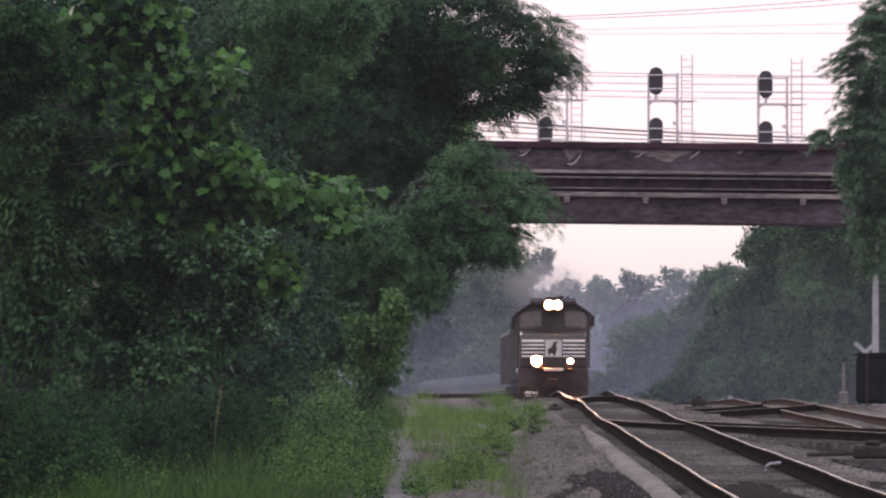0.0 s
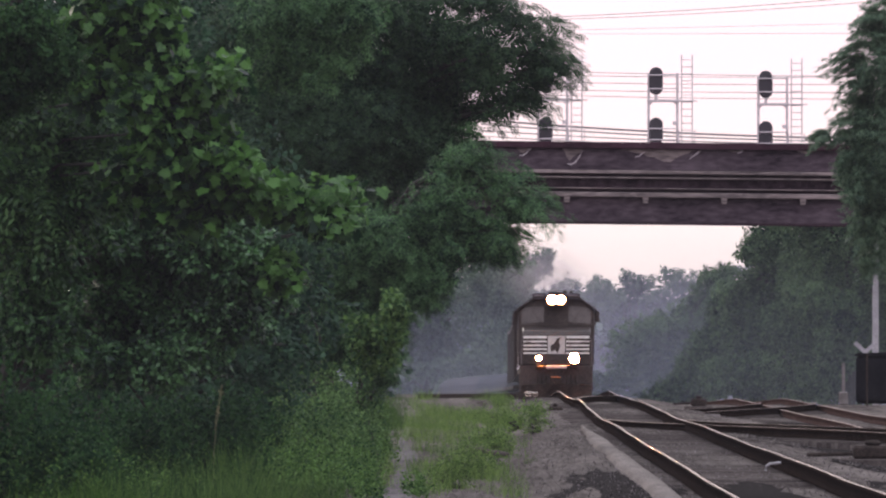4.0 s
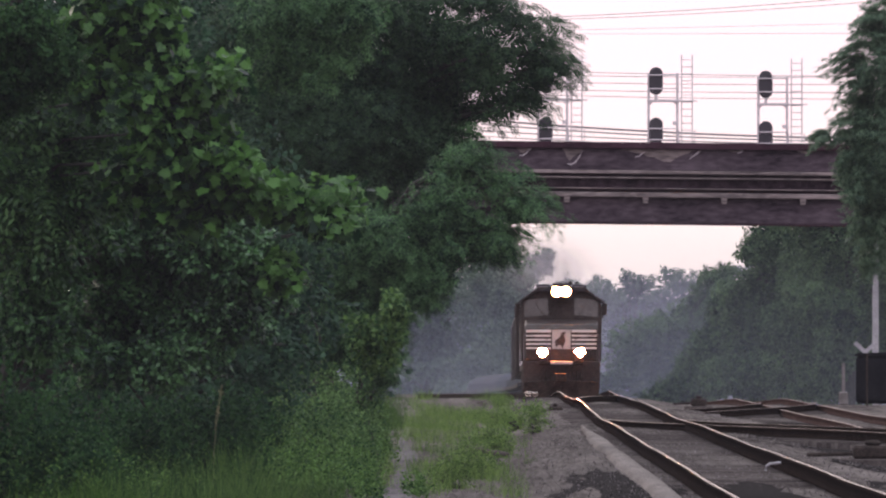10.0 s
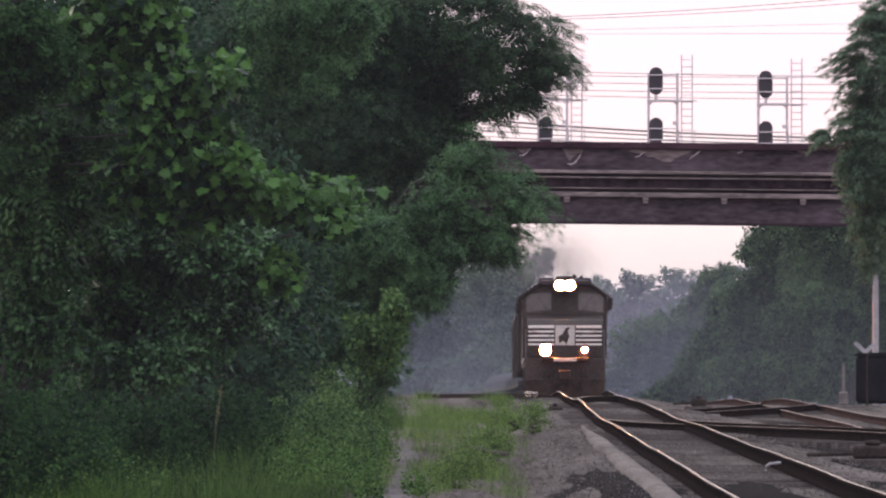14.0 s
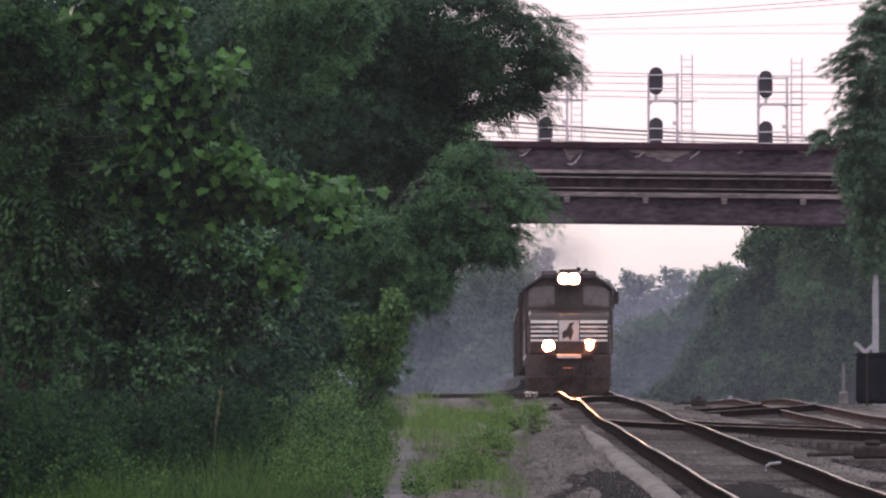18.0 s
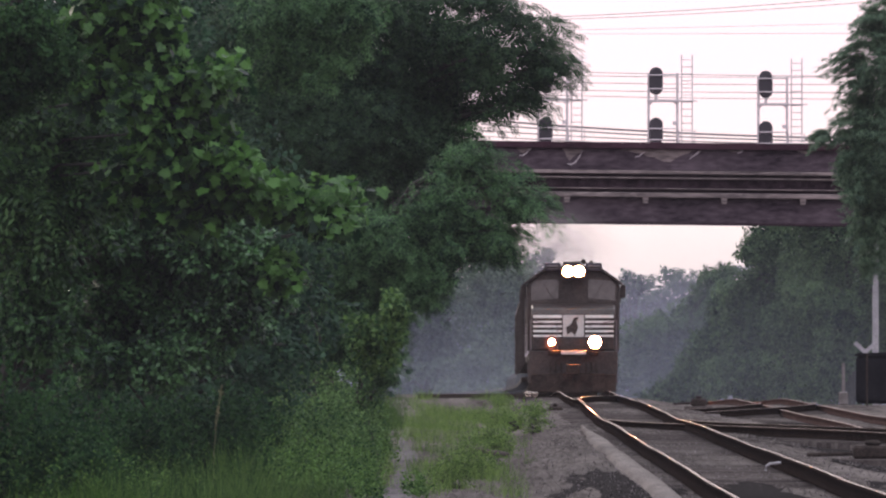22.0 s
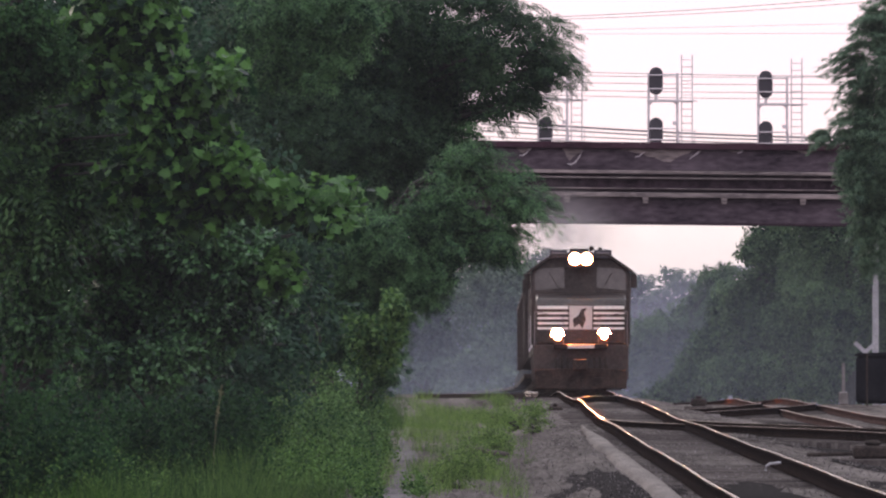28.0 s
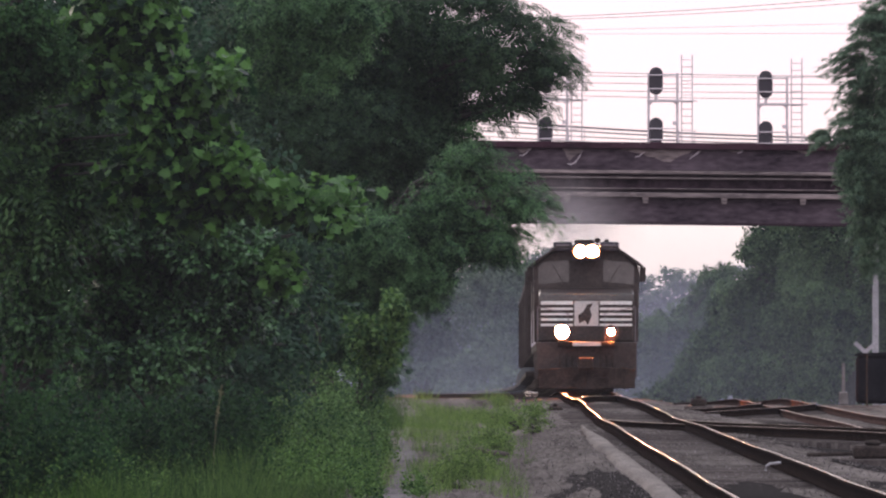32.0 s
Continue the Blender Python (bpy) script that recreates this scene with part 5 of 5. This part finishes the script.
# ---- the train ----
def make_loco():
    root = thing("locomotive", pose(0, 0, 0), "black diesel locomotive with white nose stripes and lit lamps", "locomotive")
    def piece(name, material, shapes, parent=None, label="", bevel=0.02):
        bm = bmesh.new()
        for sh in shapes:
            box(bm, *sh)
        return part(name, bm, material, parent or root, label, bevel)
    piece("frame", M_GRIME, [(-1.5, 1.5, 1.0, 22.0, 1.22, 1.5)])
    piece("pilot", M_BLACK, [(-1.5, 1.5, 0.62, 0.8, 0.42, 1.5)])
    bm = bmesh.new()
    for s in (-1, 1):
        prism(bm, ((0, 0.08), (1.45 * s, 0.12), (1.45 * s, 0.7), (0, 0.78)), 0.25, 0.62)
    part("snow_plough", bm, M_GRIME, root, "grimy black plough plate", 0.02)
    piece("anticlimber", M_GRIME, [(-0.85, 0.85, 0.2, 0.65, 1.36, 1.52)])
    piece("coupler", M_GRIME, [(-0.16, 0.16, -0.1, 0.7, 0.72, 1.02), (-0.26, 0.2, -0.3, -0.05, 0.68, 1.05)], bevel=0.04)
    for s in (-1, 1):
        for i in range(4):
            piece("step", M_GRIME, [(1.12 * s - 0.28, 1.12 * s + 0.28, 0.85 - 0.04 * i, 1.1, 0.30 + 0.32 * i, 0.34 + 0.32 * i)], bevel=0.005)
        for i, x in enumerate((0.42, 0.6, 0.78)):
            bm = bmesh.new()
            tube(bm, [(x * s, 0.6, 1.1), (x * s, 0.42, 0.85), (x * s, 0.5, 0.5)], 0.025, 6)
            part("air_hose", bm, M_GRIME, root)
        for x, z1 in ((1.46, 2.55), (0.55, 2.35)):
            bm = bmesh.new()
            tube(bm, [(x * s, 0.7, 1.0), (x * s, 0.7, z1)], 0.015, 6)
            part("handrail_post", bm, M_WIRE, root)
        bm = bmesh.new()
        tube(bm, [(1.46 * s, 0.7, 2.55), (0.55 * s, 0.7, 2.35)], 0.015, 6)
        part("handrail", bm, M_WIRE, root)
        bm = bmesh.new()
        tube(bm, [(1.52 * s, 5.4, 2.5), (1.52 * s, 21.5, 2.5)], 0.02, 6)
        part("side_handrail", bm, M_STEEL, root)
        for k in range(8):
            bm = bmesh.new()
            tube(bm, [(1.52 * s, 5.6 + 2.2 * k, 1.45), (1.52 * s, 5.6 + 2.2 * k, 2.5)], 0.018, 6)
            part("side_post", bm, M_STEEL, root)
    # nose
    bm = bmesh.new()
    prism(bm, ((1.0, 1.5), (1.0, 2.72), (1.18, 2.95), (2.6, 3.12), (2.6, 1.5)), -1.42, 1.42, "x")
    nose = part("nose", bm, M_BLACK, root, "black nose with white stripes", 0.06)
    for s in (-1, 1):
        for z in (2.62, 2.46, 2.30, 2.14, 1.98):
            wide = 0.10 if z > 2.6 else 0.065
            piece("stripe", M_WHITE, [((0.40 if s > 0 else -1.36), (1.36 if s > 0 else -0.40), 0.985, 1.0, z, z + wide)], nose, "white painted stripe", 0.0)
    piece("emblem_panel", M_PANEL, [(-0.36, 0.36, 0.985, 1.0, 1.98, 2.72)], nose, "pale panel with a dark emblem", 0.0)
    bm = bmesh.new()
    prism(bm, ((-0.22, 2.05), (-0.05, 2.15), (0.05, 2.0), (0.16, 2.3), (0.10, 2.5), (0.2, 2.66), (0.02, 2.62), (-0.08, 2.42), (-0.25, 2.3)), 0.97, 0.985)
    part("emblem", bm, M_BLACK, nose, "plain dark emblem shape")
    piece("sill_plate", M_PANEL, [(-0.42, 0.42, 0.185, 0.2, 1.38, 1.50)], None, "pale worn plate", 0.005)
    # cab
    bm = bmesh.new()
    prism(bm, ((-1.56, 1.5), (1.56, 1.5), (1.58, 3.72), (1.52, 3.84), (0.86, 4.30), (-0.86, 4.30), (-1.52, 3.84), (-1.58, 3.72)), 2.55, 5.4)
    cab = part("cab", bm, M_BLACK, root, "", 0.03)
    bm = bmesh.new()
    prism(bm, ((-1.72, 3.76), (-1.60, 3.88), (-0.88, 4.38), (0.88, 4.38), (1.60, 3.88), (1.72, 3.76), (1.64, 3.76), (0.86, 4.31), (-0.86, 4.31), (-1.64, 3.76)), 2.3, 5.5)
    part("roof", bm, M_BLACK, cab, "black cab roof with overhanging visor", 0.01)
    for s in (-1, 1):
        bm = bmesh.new()
        prism(bm, ((0.50 * s, 3.31), (1.42 * s, 3.21), (1.44 * s, 3.74), (1.30 * s, 3.89), (0.52 * s, 3.95)), 2.535, 2.55)
        w = part("windshield", bm, M_GLASS, cab, "dark reflecting windshield")
        bm = bmesh.new()
        tube(bm, [(0.7 * s, 2.52, 3.3), (1.0 * s, 2.52, 3.8)], 0.010, 5)
        part("wiper", bm, M_GRIME, w)
        piece("side_window", M_GLASS, [(1.575 * s - 0.01, 1.575 * s + 0.01, 3.2, 4.8, 2.95, 3.6)], cab, "dark side window", 0.0)
        piece("mirror", M_BLACK, [(1.60 * s if s > 0 else -1.78, 1.78 if s > 0 else -1.60, 3.1, 3.16, 3.3, 3.75)], cab, "", 0.01)
        piece("number_board", M_SIGNAL, [((0.42 if s > 0 else -0.98), (0.98 if s > 0 else -0.42), 2.32, 2.7, 4.22, 4.50)], cab, "dark number board", 0.03)
        piece("number_bars", M_WIRE, [((0.50 if s > 0 else -0.90), (0.90 if s > 0 else -0.50), 2.312, 2.32, 4.30, 4.42)], cab, "plain pale bar", 0.0)
    # headlight
    hl = piece("headlight_housing", M_SIGNAL, [(-0.40, 0.40, 2.28, 2.75, 3.98, 4.44)], cab, "black twin headlight housing", 0.05)
    # visor added to block the headlight's spill onto the nose
    piece("visor", M_SIGNAL, [(-0.42, 0.42, 1.98, 2.30, 3.96, 3.99), (-0.42, -0.39, 1.98, 2.30, 3.99, 4.4), (0.39, 0.42, 1.98, 2.30, 3.99, 4.4)], hl, "black visor added to keep headlight off the nose", 0.0)
    for x in (-0.18, 0.18):
        bm = bmesh.new()
        tube(bm, [(x, 2.255, 4.21), (x, 2.30, 4.21)], [0.17, 0.175], 18)
        part("headlight_lens", bm, M_LAMP, hl, "bright warm white headlight")
        # the rim glows by itself, as if lit by the lamp
        bm = bmesh.new()
        tube(bm, [(x, 2.262, 4.21), (x, 2.285, 4.21)], [0.20, 0.21], 18)
        part("reflector", bm, M_GLOW_RIM, hl, "rim given its own orange glow around the lens")
    # long hood
    bm = bmesh.new()
    prism(bm, ((-1.0, 1.5), (1.0, 1.5), (1.02, 3.95), (0.7, 4.34), (-0.7, 4.34), (-1.02, 3.95)), 5.4, 20.6)
    hood = part("long_hood", bm, M_BLACK, root, "", 0.03)
    bm = bmesh.new()
    prism(bm, ((-1.40, 3.6), (1.40, 3.6), (1.40, 3.95), (0.85, 4.36), (-0.85, 4.36), (-1.40, 3.95)), 17.2, 20.4)
    part("radiator", bm, M_BLACK, hood, "", 0.03)
    piece("exhaust_stack", M_GRIME, [(-0.3, 0.3, 12.0, 12.7, 4.40, 4.62)], hood)
    piece("dynamic_brake_box", M_BLACK, [(-0.85, 0.85, 6.0, 8.5, 3.6, 4.40)], hood, "", 0.04)
    for k in range(11):
        for s in (-1, 1):
            piece("hood_door", M_BLACK, [(1.02 * s - 0.015, 1.02 * s + 0.015, 8.8 + 0.72 * k, 9.44 + 0.72 * k, 1.65, 3.5)], hood, "", 0.008)
    bm = bmesh.new()
    tube(bm, [(0.5, 4.5, 4.36), (0.5, 4.5, 4.52)], 0.05, 8)
    tube(bm, [(0.35, 4.3, 4.55), (0.35, 4.75, 4.55)], [0.09, 0.04], 8)
    tube(bm, [(0.62, 4.3, 4.53), (0.62, 4.7, 4.53)], [0.07, 0.03], 8)
    part("horn", bm, M_GRIME, cab)
    bm = bmesh.new()
    prism(bm, ((-1.4, 0.45), (1.4, 0.45), (1.5, 1.2), (-1.5, 1.2)), 8.0, 14.4)
    part("fuel_tank", bm, M_GRIME, root, "", 0.08)
    # trucks
    axles = []
    for y0 in (2.3, 15.8):
        bm = bmesh.new()
        for s in (-1, 1):
            box(bm, 1.08 * s - 0.12, 1.08 * s + 0.12, y0 - 0.6, y0 + 4.8, 0.62, 0.95)
            for a in (0.0, 2.1, 4.2):
                box(bm, 1.18 * s - 0.14, 1.18 * s + 0.14, y0 + a - 0.25, y0 + a + 0.25, 0.34, 0.8)
        box(bm, -1.0, 1.0, y0 + 1.7, y0 + 2.5, 0.6, 1.2)
        part("truck_frame", bm, M_GRIME, root, "", 0.03)
        for a in (0.0, 2.1, 4.2):
            bm = bmesh.new()
            tube(bm, [(-0.7, 0, 0), (0.7, 0, 0)], 0.09, 10)
            for s in (-1, 1):
                tube(bm, [(0.69 * s, 0, 0), (0.73 * s, 0, 0), (0.82 * s, 0, 0)], [0.54, 0.52, 0.51], 26)
            ob = part("wheelset", bm, M_GRIME, root)
            ob.location = (0, y0 + a, 0.52)
            axles.append((ob, y0 + a))
    # ditch lamps: an added hinged shutter with a small opening falls before each lens in turn, so that the pair flashes
    swing = []
    for s in (-1, 1):
        bm = bmesh.new()
        tube(bm, [(0.73 * s, 0.68, 1.8), (0.73 * s, 0.60, 1.8)], [0.19, 0.20], 18)
        pipe(bm, (0.73 * s, 0.60, 1.8), (0.73 * s, 0.355, 1.8), 0.215, 0.012)
        box(bm, 0.73 * s - 0.12, 0.73 * s + 0.12, 0.45, 0.66, 1.5, 1.66)
        part("ditch_lamp", bm, M_SIGNAL, root, "round black ditch lamp case")
        bm = bmesh.new()
        tube(bm, [(0.73 * s, 0.37, 1.8), (0.73 * s, 0.45, 1.8)], [0.195, 0.15], 20)
        lens = part("ditch_lens", bm, M_SIGNAL, root, "bright warm white lens")
        lens.data.materials.append(M_DITCH)
        for face in lens.data.polygons:
            face.material_index = 1 if face.normal.y < -0.8 else 0
        bm = bmesh.new()
        pipe(bm, (0, -0.006, 0.205), (0, 0.0, 0.205), 0.205, 0.085)
        shutter = part("shutter", bm, M_SIGNAL, root, "added round black shutter with an opening")
        bm = bmesh.new()
        pipe(bm, (0, -0.009, 0.205), (0, 0.003, 0.205), 0.121, 0.032)
        # ring gives off its own red, painting the resting lamp's halo
        part("red_ring", bm, M_RED_GLOW_RIM, shutter, "ring with its own red glow around the opening")
        shutter.location = (0.73 * s, 0.350, 1.595)
        swing.append((shutter, s))
    return root, axles, swing


def make_car():
    root = thing("hopper_car", pose(0, 0, 0), "rusty brown open hopper car of the freight train", "freight car", "freight cars")
    bm = bmesh.new()
    prism(bm, ((-1.5, 1.3), (1.5, 1.3), (1.56, 3.7), (-1.56, 3.7)), 0.6, 15.6)
    part("body", bm, M_CAR, root, "", 0.04)
    for i in range(11):
        for s in (-1, 1):
            bm = bmesh.new()
            box(bm, 1.58 * s - 0.06, 1.58 * s + 0.06, 0.9 + 1.44 * i - 0.06, 0.9 + 1.44 * i + 0.06, 1.25, 3.7)
            part("rib", bm, M_CAR, root)
    bm = bmesh.new()
    box(bm, -1.64, 1.64, 0.5, 15.7, 3.68, 3.82)
    part("top_rim", bm, M_CAR, root, "", 0.02)
    bm = bmesh.new()
    box(bm, -0.4, 0.4, 0.0, 16.2, 0.9, 1.3)
    part("centre_sill", bm, M_GRIME, root)
    for y in (2.2, 14.0):
        bm = bmesh.new()
        for s in (-1, 1):
            box(bm, 1.0 * s - 0.1, 1.0 * s + 0.1, y - 1.2, y + 1.2, 0.4, 0.75)
        for a in (-0.85, 0.85):
            tube(bm, [(-0.8, y + a, 0.45), (0.8, y + a, 0.45)], 0.08, 8)
            for s in (-1, 1):
                tube(bm, [(0.70 * s, y + a, 0.46), (0.82 * s, y + a, 0.46)], 0.45, 16)
        part("truck", bm, M_GRIME, root)
    return root


def make_coil_car(material, label):
    """A low car with two rounded, ribbed covers."""
    root = thing("coil_car", pose(0, 0, 0), label, "freight car", "freight cars")
    bm = bmesh.new()
    box(bm, -1.35, 1.35, 0.5, 15.7, 0.95, 1.15)
    box(bm, -0.4, 0.4, 0.0, 16.2, 0.75, 0.95)
    part("underframe", bm, M_GRIME, root, "", 0.03)
    for k in range(2):
        bm = bmesh.new()
        y0, last = 0.6 + 7.8 * k, None
        for i in range(15):
            r = (1.0 if i % 2 else 0.96) * math.sin(math.pi * (0.06 + 0.88 * i / 14)) ** 0.45
            y = y0 + 7.2 * i / 14
            ring = [bm.verts.new((1.42 * r * math.cos(math.pi * j / 10), y, 1.1 + 0.92 * r * math.sin(math.pi * j / 10) ** 0.7)) for j in range(11)]
            if last:
                for j in range(10):
                    bm.faces.new((last[j], last[j + 1], ring[j + 1], ring[j]))
            else:
                bm.faces.new(ring)
            last = ring
        bm.faces.new(last[::-1])
        part("cover", bm, material, root)
    for y in (2.2, 14.0):
        bm = bmesh.new()
        for s in (-1, 1):
            box(bm, 1.0 * s - 0.1, 1.0 * s + 0.1, y - 1.2, y + 1.2, 0.4, 0.7)
            for a in (-0.85, 0.85):
                tube(bm, [(0.70 * s, y + a, 0.46), (0.82 * s, y + a, 0.46)], 0.44, 12)
        part("truck", bm, M_GRIME, root)
    return root


def make_flat_car():
    """A low empty flat car."""
    root = thing("flat_car", pose(0, 0, 0), "low empty dark flat car of the freight train", "freight car", "freight cars")
    bm = bmesh.new()
    box(bm, -1.4, 1.4, 0.4, 15.8, 0.92, 1.08)
    part("deck", bm, M_GRIME, root, "", 0.02)
    bm = bmesh.new()
    box(bm, -0.4, 0.4, 0.0, 16.2, 0.6, 0.92)
    part("centre_sill", bm, M_GRIME, root)
    for y in (2.2, 14.0):
        bm = bmesh.new()
        for s in (-1, 1):
            box(bm, 1.0 * s - 0.1, 1.0 * s + 0.1, y - 1.2, y + 1.2, 0.4, 0.7)
            for a in (-0.85, 0.85):
                tube(bm, [(0.70 * s, y + a, 0.46), (0.82 * s, y + a, 0.46)], 0.44, 12)
        part("truck", bm, M_GRIME, root)
    return root


loco, loco_axles, ditch_swing = make_loco()
loco_b = copy_thing(loco, pose(0, 0, 0))
tagged(loco_b, "second black diesel locomotive coupled behind the first")
for ob in loco_b.children_recursive:
    if ob.name.startswith(("headlight_lens", "ditch_lens", "reflector", "red_ring")):
        ob.data = ob.data.copy()
        ob.data.materials.clear()
        ob.data.materials.append(M_GLASS)
        ob.data.polygons.foreach_set("material_index", [0] * len(ob.data.polygons))
first_car = make_car()
pale_car = make_coil_car(M_COVER, "low coil car with pale ribbed steel covers")
dark_car = make_coil_car(M_COVER_DARK, "low coil car with ribbed covers tinted haze blue")
cars = [first_car] + [copy_thing(first_car, pose(0, 0, 0)) for _ in range(8)]
cars += [dark_car] + [copy_thing(dark_car, pose(0, 0, 0)) for _ in range(6)]
cars += [pale_car] + [copy_thing(pale_car, pose(0, 0, 0)) for _ in range(3)]
flat_car = make_flat_car()
cars += [flat_car] + [copy_thing(flat_car, pose(0, 0, 0)) for _ in range(24)]


def puff(r, seed):
    """A ragged curved sheet of smoke."""
    rng = np.random.default_rng(seed)
    bm = bmesh.new()
    rows = [[bm.verts.new((2.4 * (i / 5 - 1), r * math.sin(1.1 * i + seed) * 0.5, 1.8 * (j / 4 - 1))) for j in range(9)] for i in range(11)]
    for a, b in zip(rows, rows[1:]):
        for j in range(8):
            bm.faces.new((a[j], b[j], b[j + 1], a[j + 1]))
    ob = solid("smoke_puff", bm, M_SMOKE, "thin grey drifting diesel exhaust smoke", "smoke", "exhaust puffs")
    return ob


puffs = [(puff(0.8 + 0.2 * i, i + 3), 13.0 + 7.0 * i, 4.9 + 0.35 * i, -0.5 * i) for i in range(3)]

START, SPEED = 868.2, 8.236


def train_pose(d, back, up=0.0, side=0.0):
    """A vehicle whose front is back metres behind the train's front when that is d metres ahead."""
    a, b = d + back, d + back + 15
    za, zb = grade(a), grade(b)
    return pose(line_x(a) + side, a, za + up, math.degrees(math.atan2(zb - za, 15)), 0, -math.degrees(math.atan2(line_x(b) - line_x(a), 15)))


def motions():
    times = [0, 4, 8, 12, 16, 20, 24, 26, 28, 30, 32]
    walk(loco, [(t, train_pose(START - SPEED * t, 0)) for t in times])
    walk(loco_b, [(t, train_pose(START - SPEED * t, 22.8)) for t in times])
    for i, car in enumerate(cars):
        walk(car, [(t, train_pose(START - SPEED * t, 45.8 + 16.4 * i)) for t in range(0, 33, 4)])
    for ob, back, up, side in puffs:
        walk(ob, [(t, train_pose(START - SPEED * t, back, up, side)) for t in (0, 8, 16, 24, 32)])
    for ob, y in loco_axles:
        walk(ob, [(k / 15, pose(0, y, 0.52, math.degrees(SPEED * k / 15 / 0.52) % 360)) for k in range(481)])
    for shutter, s in ditch_swing:
        rows = []
        for k in range(-1, 62):
            t = 0.2 + 0.53 * k
            fall = 88 if (k % 2 == 0) == (s < 0) else 0
            for dt in (-0.12, 0.12):
                if 0 < t + dt < 32:
                    rows.append((t + dt, pose(0.73 * s, 0.350, 1.595, fall)))
        rows = [(0, rows[0][1])] + rows + [(32, rows[-1][1])]
        walk(shutter, rows)


motions()
